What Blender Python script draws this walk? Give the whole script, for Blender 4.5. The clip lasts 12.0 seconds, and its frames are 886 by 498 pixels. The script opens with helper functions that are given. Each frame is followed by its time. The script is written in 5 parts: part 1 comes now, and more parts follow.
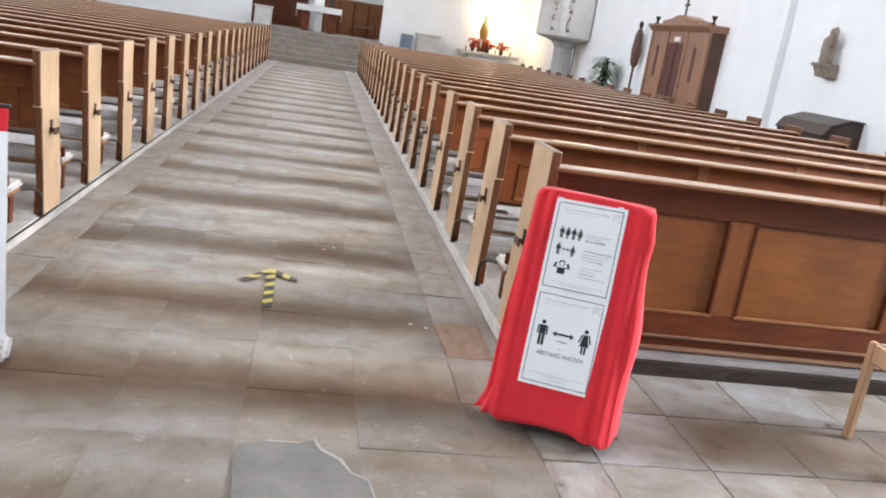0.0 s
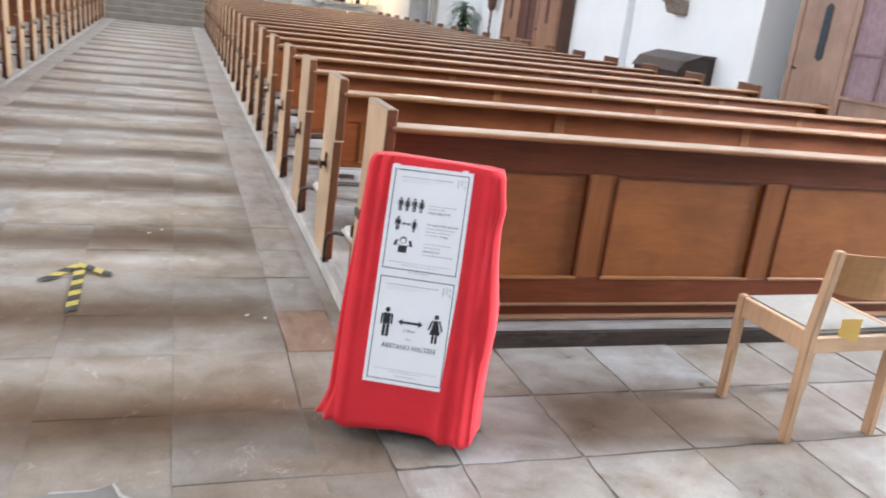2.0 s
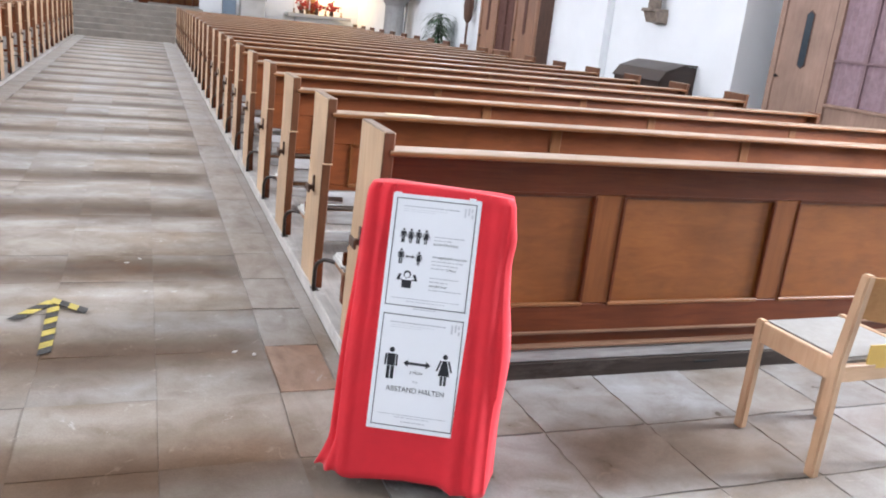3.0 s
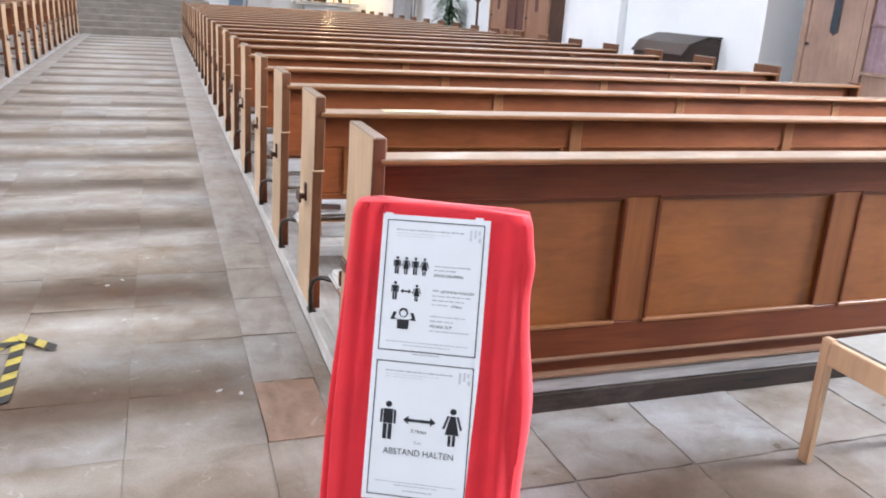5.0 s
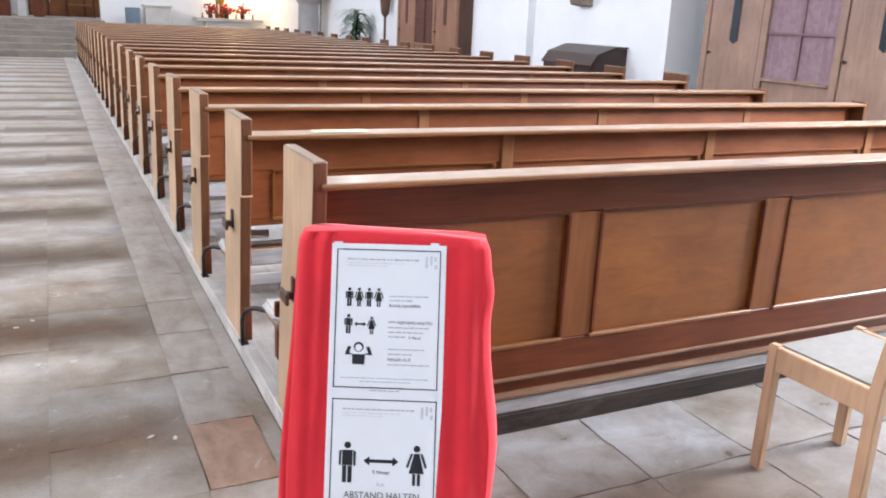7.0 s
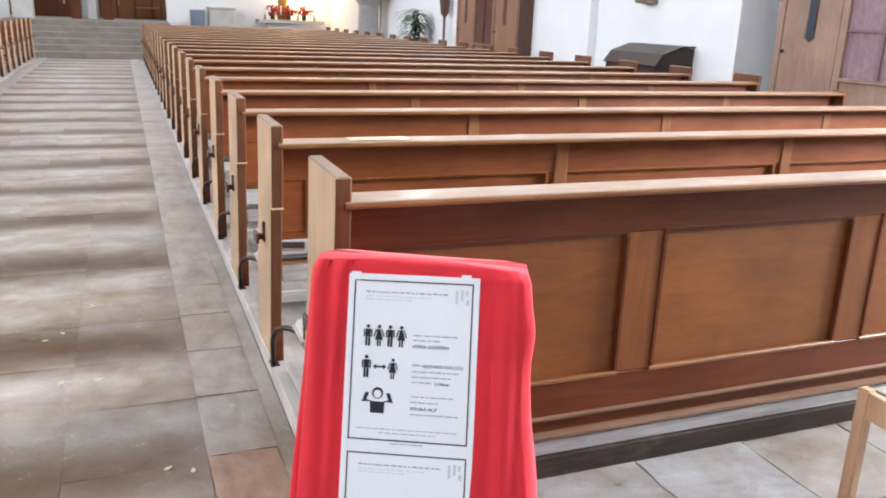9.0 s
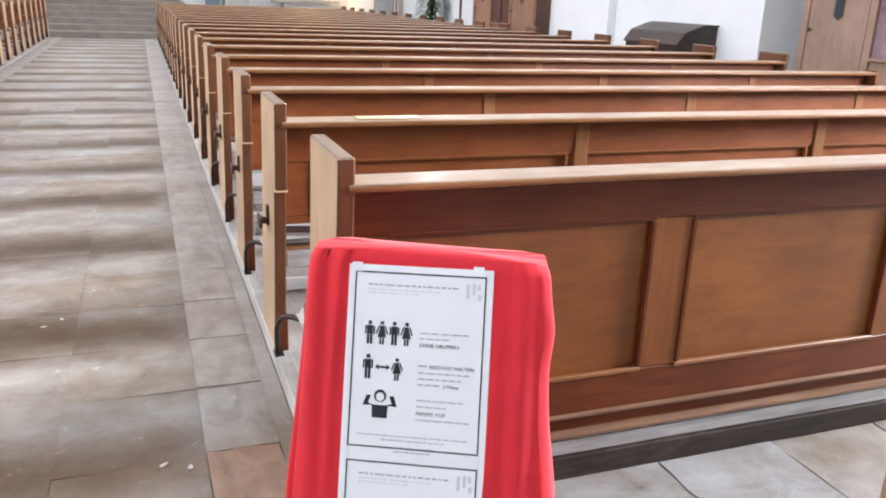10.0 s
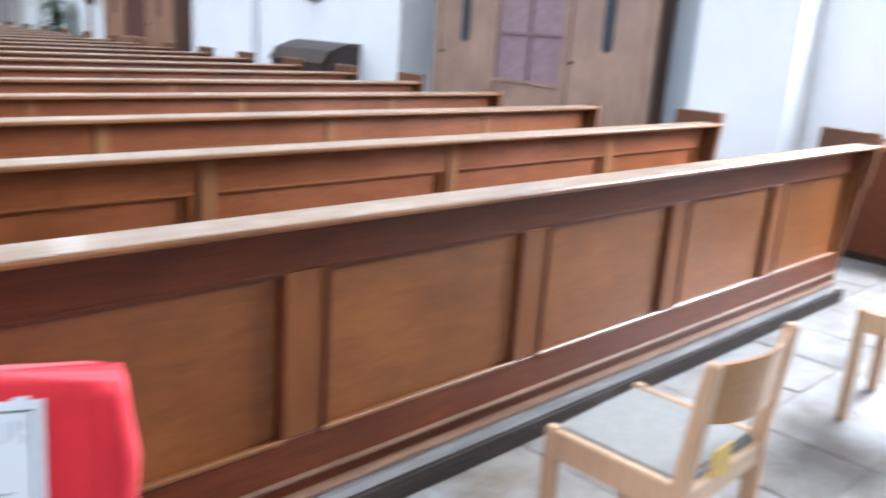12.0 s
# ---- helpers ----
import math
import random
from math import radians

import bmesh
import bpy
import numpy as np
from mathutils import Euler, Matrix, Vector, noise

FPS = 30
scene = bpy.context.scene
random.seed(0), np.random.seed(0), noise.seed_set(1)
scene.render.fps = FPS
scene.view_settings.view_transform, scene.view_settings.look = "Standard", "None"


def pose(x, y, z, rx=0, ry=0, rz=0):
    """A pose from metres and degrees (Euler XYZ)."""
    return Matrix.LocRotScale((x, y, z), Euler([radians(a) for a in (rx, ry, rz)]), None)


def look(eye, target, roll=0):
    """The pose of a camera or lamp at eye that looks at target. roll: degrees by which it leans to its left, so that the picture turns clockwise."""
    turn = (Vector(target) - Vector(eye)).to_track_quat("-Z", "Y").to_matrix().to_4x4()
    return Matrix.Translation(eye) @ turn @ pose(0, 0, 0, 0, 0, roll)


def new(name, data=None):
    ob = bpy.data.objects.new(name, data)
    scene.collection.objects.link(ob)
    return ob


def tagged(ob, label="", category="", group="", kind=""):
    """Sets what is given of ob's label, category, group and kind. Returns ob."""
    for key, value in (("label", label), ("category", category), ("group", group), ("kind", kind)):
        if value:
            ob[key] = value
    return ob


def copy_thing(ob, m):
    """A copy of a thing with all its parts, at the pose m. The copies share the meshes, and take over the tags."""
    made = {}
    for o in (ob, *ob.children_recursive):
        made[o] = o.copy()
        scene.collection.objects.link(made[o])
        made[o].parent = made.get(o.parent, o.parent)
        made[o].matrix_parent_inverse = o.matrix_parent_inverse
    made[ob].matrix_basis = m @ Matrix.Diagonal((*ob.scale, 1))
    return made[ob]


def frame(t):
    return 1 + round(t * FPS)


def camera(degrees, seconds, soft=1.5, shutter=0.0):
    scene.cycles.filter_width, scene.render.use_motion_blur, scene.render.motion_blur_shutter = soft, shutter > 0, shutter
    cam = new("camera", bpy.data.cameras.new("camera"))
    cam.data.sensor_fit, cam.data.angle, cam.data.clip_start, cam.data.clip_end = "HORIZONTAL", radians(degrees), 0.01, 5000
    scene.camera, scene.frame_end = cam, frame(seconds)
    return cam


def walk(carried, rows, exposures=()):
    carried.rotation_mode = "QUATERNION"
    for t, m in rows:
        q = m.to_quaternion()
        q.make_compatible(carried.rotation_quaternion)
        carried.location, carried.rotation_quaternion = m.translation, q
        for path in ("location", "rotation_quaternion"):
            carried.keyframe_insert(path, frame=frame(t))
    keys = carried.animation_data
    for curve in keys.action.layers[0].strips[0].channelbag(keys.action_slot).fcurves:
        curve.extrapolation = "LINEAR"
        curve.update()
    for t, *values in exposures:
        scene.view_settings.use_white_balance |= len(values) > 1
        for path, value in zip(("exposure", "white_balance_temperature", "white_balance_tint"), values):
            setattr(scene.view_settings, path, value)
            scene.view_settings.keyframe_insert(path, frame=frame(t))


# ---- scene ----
cam = camera(57.55, 12.0, soft=1.9, shutter=0.5)
# seconds, eye, yaw, pitch, roll
PATH = [
    (0, (1.612, 2.596, 1.526), -10.27, -14.54, 8.90),
    (0.5, (1.752, 2.755, 1.522), -9.51, -14.55, 8.01),
    (1, (1.849, 2.834, 1.515), -9.27, -14.33, 7.52),
    (1.5, (1.917, 2.905, 1.510), -12.59, -15.73, 6.35),
    (2, (1.891, 3.045, 1.520), -19.55, -16.72, 6.96),
    (2.5, (1.862, 3.195, 1.533), -21.41, -15.70, 6.25),
    (3, (1.862, 3.288, 1.525), -21.18, -15.81, 6.17),
    (5, (2.080, 3.735, 1.527), -19.70, -17.15, 3.52),
    (5.5, (2.054, 3.825, 1.538), -21.37, -17.32, 2.64),
    (6, (2.034, 3.844, 1.543), -24.58, -16.97, 2.67),
    (6.5, (2.031, 3.864, 1.534), -25.80, -16.00, 2.57),
    (7, (2.019, 3.879, 1.527), -26.03, -15.91, 2.65),
    (9, (2.199, 4.122, 1.521), -21.63, -16.07, 2.20),
    (9.5, (2.248, 4.170, 1.505), -20.29, -16.52, 2.11),
    (10, (2.273, 4.279, 1.486), -20.52, -17.39, 2.21),
    (10.5, (2.302, 4.442, 1.494), -21.58, -18.00, 1.73),
    (11, (2.317, 4.538, 1.505), -22.55, -17.82, 1.28),
    (11.5, (2.400, 4.574, 1.509), -30.40, -17.65, 1.91),
    (12, (2.566, 4.511, 1.526), -44.35, -15.21, 3.94),
]
walk(cam, [(t, pose(*eye, 90 + pitch, 0, yaw) @ pose(0, 0, 0, 0, 0, roll)) for t, eye, yaw, pitch, roll in PATH],
     [(0.0, 0.07, 6700, 12), (2.0, 0.10, 6600, 12), (3.0, 0.17, 6450, 14), (5.0, 0.24, 6450, 14), (7.0, 0.22, 6450, 15), (9.0, 0.22, 6650, 14),
      (11.3, 0.25, 6650, 14), (12.0, 0.12, 5950, 10)])

# ---- light ----
world = bpy.data.worlds.new("sky")
scene.world = world
world.use_nodes = True
wn = world.node_tree
sky = wn.nodes.new("ShaderNodeTexSky")
sky.sky_type, sky.sun_disc = "NISHITA", False
sky.sun_elevation, sky.sun_rotation = radians(38), radians(120)
wn.links.new(sky.outputs[0], wn.nodes["Background"].inputs[0])
wn.nodes["Background"].inputs[1].default_value = 0.12
scene.view_settings.exposure = 0.0

SKY_LAMP = 565.0


def window_lamp(name, eye, target, width, height, power, color=(0.86, 0.92, 1.0)):
    data = bpy.data.lights.new(name, "AREA")
    data.shape, data.size, data.size_y = "RECTANGLE", width, height
    data.energy, data.color = power, color
    ob = new(name, data)
    ob.matrix_world = look(eye, target)
    return ob


# ---- materials ----
def material(name):
    m = bpy.data.materials.new(name)
    m.use_nodes = True
    return m, m.node_tree.nodes, m.node_tree.links, m.node_tree.nodes["Principled BSDF"]


def ramp(nodes, stops):
    r = nodes.new("ShaderNodeValToRGB")
    el = r.color_ramp.elements
    while len(el) < len(stops):
        el.new(0.5)
    for e, (p, c) in zip(el, stops):
        e.position, e.color = p, (*c, 1)
    return r


def coords(nodes, links, scale=(1, 1, 1), shift=True):
    """Object coordinates, moved by the object's random number so that alike pieces differ."""
    tc = nodes.new("ShaderNodeTexCoord")
    mp = nodes.new("ShaderNodeMapping")
    mp.inputs["Scale"].default_value = scale
    if shift:
        info = nodes.new("ShaderNodeObjectInfo")
        mul = nodes.new("ShaderNodeMath")
        mul.operation, mul.inputs[1].default_value = "MULTIPLY", 37.0
        add = nodes.new("ShaderNodeVectorMath")
        add.operation = "ADD"
        links.new(info.outputs["Random"], mul.inputs[0])
        links.new(tc.outputs["Object"], add.inputs[0])
        links.new(mul.outputs[0], add.inputs[1])
        links.new(add.outputs[0], mp.inputs["Vector"])
    else:
        links.new(tc.outputs["Object"], mp.inputs["Vector"])
    return mp


def noise_tex(nodes, links, vec, scale, detail=5, rough=0.6, distortion=0.0):
    n = nodes.new("ShaderNodeTexNoise")
    n.inputs["Scale"].default_value, n.inputs["Detail"].default_value = scale, detail
    n.inputs["Roughness"].default_value, n.inputs["Distortion"].default_value = rough, distortion
    links.new(vec.outputs[0], n.inputs["Vector"])
    return n


def mix(nodes, links, a, b, fac, mode="MIX"):
    m = nodes.new("ShaderNodeMix")
    m.data_type, m.blend_type = "RGBA", mode
    for socket, v in ((m.inputs[6], a), (m.inputs[7], b), (m.inputs[0], fac)):
        if isinstance(v, (int, float)):
            socket.default_value = v
        elif isinstance(v, tuple):
            socket.default_value = (*v, 1)
        else:
            links.new(v, socket)
    return m


def bump(nodes, links, bsdf, height, strength, distance=0.01):
    b = nodes.new("ShaderNodeBump")
    b.inputs["Strength"].default_value, b.inputs["Distance"].default_value = strength, distance
    links.new(height, b.inputs["Height"])
    links.new(b.outputs[0], bsdf.inputs["Normal"])


def wood(name, dark, light, grain=(1, 14, 14), roughness=0.38, worn=None, spec=0.5, coat=0.0):
    m, n, l, p = material(name)
    mp = coords(n, l, grain)
    fine = noise_tex(n, l, mp, 3.0, 8, 0.65, 0.6)
    r = ramp(n, [(0.3, dark), (0.72, light)])
    l.new(fine.outputs["Fac"], r.inputs[0])
    broad = noise_tex(n, l, coords(n, l, (1.2, 1.2, 1.2)), 1.7, 3)
    shade = ramp(n, [(0.3, (0.72, 0.70, 0.68)), (0.7, (1.1, 1.08, 1.05))])
    l.new(broad.outputs["Fac"], shade.inputs[0])
    c = mix(n, l, r.outputs[0], shade.outputs[0], 1.0, "MULTIPLY")
    out = c.outputs[2]
    if worn:
        w = noise_tex(n, l, coords(n, l, (1, 3, 3)), 3.2, 6, 0.7)
        wr = ramp(n, [(0.52, (0, 0, 0)), (0.72, (1, 1, 1))])
        l.new(w.outputs["Fac"], wr.inputs[0])
        out = mix(n, l, out, worn, wr.outputs[0]).outputs[2]
    l.new(out, p.inputs["Base Color"])
    rr = n.new("ShaderNodeMapRange")
    rr.inputs["To Min"].default_value, rr.inputs["To Max"].default_value = roughness - 0.08, roughness + 0.14
    l.new(broad.outputs["Fac"], rr.inputs["Value"])
    l.new(rr.outputs[0], p.inputs["Roughness"])
    p.inputs["Specular IOR Level"].default_value = spec
    p.inputs["Coat Weight"].default_value, p.inputs["Coat Roughness"].default_value = coat, 0.16
    bump(n, l, p, fine.outputs["Fac"], 0.18, 0.003)
    return m


def plain(name, color, roughness=0.5, metal=0.0, variation=0.12, scale=6.0, bump_strength=0.1, rise=0.003, sheen=0.0):
    m, n, l, p = material(name)
    mp = coords(n, l)
    a = noise_tex(n, l, mp, scale, 6)
    r = ramp(n, [(0.3, tuple(c * (1 - variation) for c in color)), (0.7, tuple(min(1, c * (1 + variation)) for c in color))])
    l.new(a.outputs["Fac"], r.inputs[0])
    l.new(r.outputs[0], p.inputs["Base Color"])
    p.inputs["Roughness"].default_value, p.inputs["Metallic"].default_value = roughness, metal
    p.inputs["Sheen Weight"].default_value = sheen
    f = noise_tex(n, l, mp, scale * 9, 4)
    bump(n, l, p, f.outputs["Fac"], bump_strength, rise)
    return m


# the floor is worn into troughs across the walk, one every 1.145 m
TROUGH, TROUGH_Y, TROUGH_SHIFT = 1.145, 5.83, 0.17


def stone(name, colors, roughness=0.36, hollow=False):
    m, n, l, p = material(name)
    info = n.new("ShaderNodeObjectInfo")
    geo = n.new("ShaderNodeNewGeometry")
    add = n.new("ShaderNodeMath")
    add.operation = "ADD"
    l.new(info.outputs["Random"], add.inputs[0])
    l.new(geo.outputs["Random Per Island"], add.inputs[1])
    frac = n.new("ShaderNodeMath")
    frac.operation = "FRACT"
    l.new(add.outputs[0], frac.inputs[0])
    pick = ramp(n, [(i / len(colors), c) for i, c in enumerate(colors)])
    pick.color_ramp.interpolation = "LINEAR"
    l.new(frac.outputs[0], pick.inputs[0])
    wc = coords(n, l, (1, 1, 1))
    cloud = noise_tex(n, l, wc, 2.6, 7, 0.62, 0.4)
    if hollow == "worn":
        cr = ramp(n, [(0.30, (0.76, 0.70, 0.64)), (0.42, (0.90, 0.87, 0.84)), (0.54, (1.02, 1.01, 1.0)), (0.72, (1.16, 1.17, 1.18))])
    else:
        cr = ramp(n, [(0.30, (0.62, 0.55, 0.48)), (0.42, (0.85, 0.81, 0.77)), (0.54, (1.02, 1.0, 0.99)), (0.72, (1.24, 1.25, 1.26))])
    l.new(cloud.outputs["Fac"], cr.inputs[0])
    c1 = mix(n, l, pick.outputs[0], cr.outputs[0], 1.0, "MULTIPLY")
    grit = noise_tex(n, l, wc, 60, 5, 0.7)
    gr = ramp(n, [(0.3, (0.88, 0.87, 0.86)), (0.7, (1.1, 1.1, 1.1))])
    l.new(grit.outputs["Fac"], gr.inputs[0])
    c2 = mix(n, l, c1.outputs[2], gr.outputs[0], 1.0, "MULTIPLY")
    # pale scuffs: thin wandering lines, only here and there
    vein = noise_tex(n, l, wc, 2.3, 4, 0.6, 1.2)
    vr = ramp(n, [(0.478, (0, 0, 0)), (0.495, (1, 1, 1)), (0.505, (1, 1, 1)), (0.522, (0, 0, 0))])
    l.new(vein.outputs["Fac"], vr.inputs[0])
    where = noise_tex(n, l, wc, 3.7, 3, 0.6)
    hr = ramp(n, [(0.57, (0, 0, 0)), (0.70, (0.62, 0.62, 0.62))])
    l.new(where.outputs["Fac"], hr.inputs[0])
    scuff = mix(n, l, vr.outputs[0], hr.outputs[0], 1.0, "MULTIPLY")
    c3 = mix(n, l, c2.outputs[2], (0.46, 0.44, 0.41), scuff.outputs[2])
    place = n.new("ShaderNodeMapping")
    place.inputs["Scale"].default_value = (0.55, 1.25, 1.0)
    l.new(geo.outputs["Position"], place.inputs["Vector"])
    worn = noise_tex(n, l, place, 1.5, 6, 0.6, 0.5)
    wr = ramp(n, [(0.30, (0.84, 0.73, 0.63)), (0.42, (0.92, 0.88, 0.84)), (0.52, (1.0, 1.0, 1.0)), (0.68, (1.14, 1.18, 1.22))])
    l.new(worn.outputs["Fac"], wr.inputs[0])
    c4 = mix(n, l, c3.outputs[2], wr.outputs[0], 1.0, "MULTIPLY")
    out = c4.outputs[2]
    if hollow:
        # bands along the foot-worn troughs, browner than the ridges, with light and shade painted in
        def calc(op, a, b=0.0, c=0.0):
            k = n.new("ShaderNodeMath")
            k.operation = op
            for socket, v in zip(k.inputs, (a, b, c)):
                if isinstance(v, (int, float)):
                    socket.default_value = v
                else:
                    l.new(v, socket)
            return k.outputs[0]

        def fade(v, lo, hi, a=0.0, b=1.0):
            k = n.new("ShaderNodeMapRange")
            k.interpolation_type = "SMOOTHSTEP"
            for name_, x in (("From Min", lo), ("From Max", hi), ("To Min", a), ("To Max", b)):
                k.inputs[name_].default_value = x
            l.new(v, k.inputs["Value"])
            return k.outputs[0]

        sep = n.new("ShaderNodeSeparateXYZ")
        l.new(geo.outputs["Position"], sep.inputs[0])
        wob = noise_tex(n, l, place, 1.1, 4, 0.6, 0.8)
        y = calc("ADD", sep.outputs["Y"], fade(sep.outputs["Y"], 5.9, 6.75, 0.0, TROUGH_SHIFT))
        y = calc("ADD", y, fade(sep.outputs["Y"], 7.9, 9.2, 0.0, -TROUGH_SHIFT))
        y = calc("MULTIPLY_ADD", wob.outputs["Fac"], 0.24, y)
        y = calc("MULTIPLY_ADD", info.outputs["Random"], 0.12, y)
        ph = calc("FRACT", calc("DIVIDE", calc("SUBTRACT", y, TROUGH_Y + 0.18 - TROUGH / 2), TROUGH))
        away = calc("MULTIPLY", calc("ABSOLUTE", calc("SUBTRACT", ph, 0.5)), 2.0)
        # dark hollows and bright ridges put the wavy floor's shading into the colour
        band_shading = ramp(n, [(0.0, (0.60, 0.52, 0.455)), (0.18, (0.70, 0.63, 0.575)), (0.36, (1.02, 0.99, 0.96)), (0.56, (1.38, 1.41, 1.44)), (0.78, (1.48, 1.51, 1.54)), (1.0, (1.20, 1.20, 1.20))])
        l.new(away, band_shading.inputs[0])
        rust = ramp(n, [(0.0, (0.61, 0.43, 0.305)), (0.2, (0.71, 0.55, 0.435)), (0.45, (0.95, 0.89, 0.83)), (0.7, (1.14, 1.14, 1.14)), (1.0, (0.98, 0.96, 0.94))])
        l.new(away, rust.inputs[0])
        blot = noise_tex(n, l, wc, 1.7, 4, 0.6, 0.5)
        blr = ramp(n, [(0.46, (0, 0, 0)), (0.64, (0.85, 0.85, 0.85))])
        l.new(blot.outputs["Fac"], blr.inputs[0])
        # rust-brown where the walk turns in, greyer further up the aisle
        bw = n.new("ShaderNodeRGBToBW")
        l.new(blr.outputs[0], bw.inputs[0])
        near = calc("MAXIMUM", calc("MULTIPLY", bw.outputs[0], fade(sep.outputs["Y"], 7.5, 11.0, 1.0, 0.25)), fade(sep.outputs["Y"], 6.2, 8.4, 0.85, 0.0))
        band_shading = mix(n, l, band_shading.outputs[0], rust.outputs[0], near)
        if hollow == "patchy":
            pn = noise_tex(n, l, place, 0.9, 3, 0.5)
            reach = fade(pn.outputs["Fac"], 0.48, 0.68, 0.04, 0.6)
            # one large brown patch between the sign and the chairs
            sx = calc("MULTIPLY_ADD", wob.outputs["Fac"], 0.7, sep.outputs["X"])
            brown_patch = calc("MULTIPLY", fade(sx, 3.35, 3.85), fade(sx, 4.35, 4.95, 1.0, 0.25))
            brown_patch = calc("MULTIPLY", brown_patch, calc("MULTIPLY", fade(sep.outputs["Y"], 5.20, 5.55), fade(sep.outputs["Y"], 5.70, 5.95, 0.9, 0.0)))
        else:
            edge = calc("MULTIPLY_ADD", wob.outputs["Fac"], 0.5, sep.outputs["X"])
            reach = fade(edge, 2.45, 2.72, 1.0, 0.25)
        band_shading = mix(n, l, (1.0, 1.0, 1.0), band_shading.outputs[2], reach)
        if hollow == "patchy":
            band_shading = mix(n, l, band_shading.outputs[2], (0.60, 0.45, 0.335), brown_patch)
        out = mix(n, l, out, band_shading.outputs[2], 1.0, "MULTIPLY").outputs[2]
        if hollow == "worn":
            # slightly darker at the head of the aisle, with a ragged edge
            head_edge = calc("MULTIPLY_ADD", wob.outputs["Fac"], 1.4, sep.outputs["Y"])
            out = mix(n, l, out, mix(n, l, (0.87, 0.86, 0.85), (1.0, 1.0, 1.0), fade(head_edge, 6.3, 8.0)).outputs[2], 1.0, "MULTIPLY").outputs[2]
    l.new(out, p.inputs["Base Color"])
    rr = n.new("ShaderNodeMapRange")
    rr.inputs["To Min"].default_value, rr.inputs["To Max"].default_value = roughness - 0.1, roughness + 0.2
    l.new(cloud.outputs["Fac"], rr.inputs["Value"])
    l.new(rr.outputs[0], p.inputs["Roughness"])
    if hollow == "worn":
        p.inputs["Specular IOR Level"].default_value = 0.12
    h = mix(n, l, cloud.outputs["Fac"], grit.outputs["Fac"], 0.3)
    bump(n, l, p, h.outputs[2], 0.25, 0.006)
    return m


def emitter(name, color, strength):
    m, n, l, p = material(name)
    p.inputs["Base Color"].default_value = (*color, 1)
    p.inputs["Emission Color"].default_value = (*color, 1)
    p.inputs["Emission Strength"].default_value = strength
    return m


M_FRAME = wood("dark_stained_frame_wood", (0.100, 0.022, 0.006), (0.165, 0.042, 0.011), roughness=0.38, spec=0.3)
M_PANEL = wood("brown_panel_wood", (0.198, 0.060, 0.0112), (0.274, 0.095, 0.0198), grain=(2, 9, 9), roughness=0.33)
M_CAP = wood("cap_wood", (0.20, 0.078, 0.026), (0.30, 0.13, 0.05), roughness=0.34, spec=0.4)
M_PANELR = wood("red_brown_panel_wood", (0.172, 0.045, 0.0125), (0.25, 0.075, 0.021), grain=(2, 9, 9), roughness=0.36, spec=0.4)
M_MOULD = wood("highlight_moulding_wood", (0.18, 0.092, 0.052), (0.28, 0.168, 0.108), roughness=0.4, spec=0.4)
M_CAPTOP = wood("worn_sheen_cap_wood", (0.26, 0.158, 0.095), (0.37, 0.258, 0.178), roughness=0.46, worn=(0.41, 0.315, 0.24), spec=0.45, coat=0.10)
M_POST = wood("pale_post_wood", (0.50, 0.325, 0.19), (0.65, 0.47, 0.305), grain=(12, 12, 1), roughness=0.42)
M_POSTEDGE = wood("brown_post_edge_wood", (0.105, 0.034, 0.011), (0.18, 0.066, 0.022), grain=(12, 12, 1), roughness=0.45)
M_STILEB = wood("pale_stile_wood", (0.22, 0.086, 0.029), (0.31, 0.138, 0.052), grain=(12, 12, 1), roughness=0.4, spec=0.35)
M_STILE = wood("stile_wood", (0.195, 0.062, 0.015), (0.265, 0.094, 0.025), grain=(12, 12, 1), roughness=0.36, spec=0.4)
M_SEAT = wood("seat_wood", (0.22, 0.10, 0.04), (0.36, 0.18, 0.08), roughness=0.4)
M_GREYBOARD = wood("weathered_grey_board", (0.26, 0.25, 0.245), (0.50, 0.49, 0.485), roughness=0.6)
M_KICK = wood("dark_scuffed_kick_board", (0.018, 0.012, 0.009), (0.050, 0.034, 0.026), roughness=0.75, worn=(0.075, 0.058, 0.048), spec=0.25)
M_DECK = wood("worn_platform_wood", (0.42, 0.40, 0.38), (0.64, 0.615, 0.59), grain=(10, 1, 10), roughness=0.55, worn=(0.66, 0.64, 0.62))
M_FELT = plain("grey_felt", (0.29, 0.28, 0.275), 0.95, variation=0.15, scale=14, sheen=0.2)
M_PADW = plain("pale_kneeler_board", (0.56, 0.54, 0.51), 0.6, variation=0.12, scale=10)
M_TERRA = stone("terracotta_slab", [(0.30, 0.198, 0.145), (0.31, 0.21, 0.155)], 0.45)
M_IRON = plain("dark_iron", (0.055, 0.045, 0.04), 0.42, 0.7, variation=0.3, scale=30)
M_BRASS = plain("dark_brass_hook", (0.09, 0.05, 0.035), 0.45, 0.4, variation=0.2, scale=30)
M_PLASTER = plain("white_plaster", (0.85, 0.87, 0.885), 0.85, variation=0.035, scale=1.3, bump_strength=0.15, rise=0.004)
M_CEIL = plain("ceiling_plaster", (0.78, 0.77, 0.75), 0.9, variation=0.03, scale=1.0)
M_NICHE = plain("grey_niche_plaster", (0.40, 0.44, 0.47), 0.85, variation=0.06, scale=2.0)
M_SLAB = stone("sandstone_slabs", [(0.294, 0.279, 0.261), (0.324, 0.331, 0.335), (0.280, 0.281, 0.281), (0.306, 0.287, 0.261), (0.310, 0.315, 0.317), (0.278, 0.266, 0.251), (0.332, 0.335, 0.337), (0.288, 0.271, 0.249)], 0.28, "patchy")
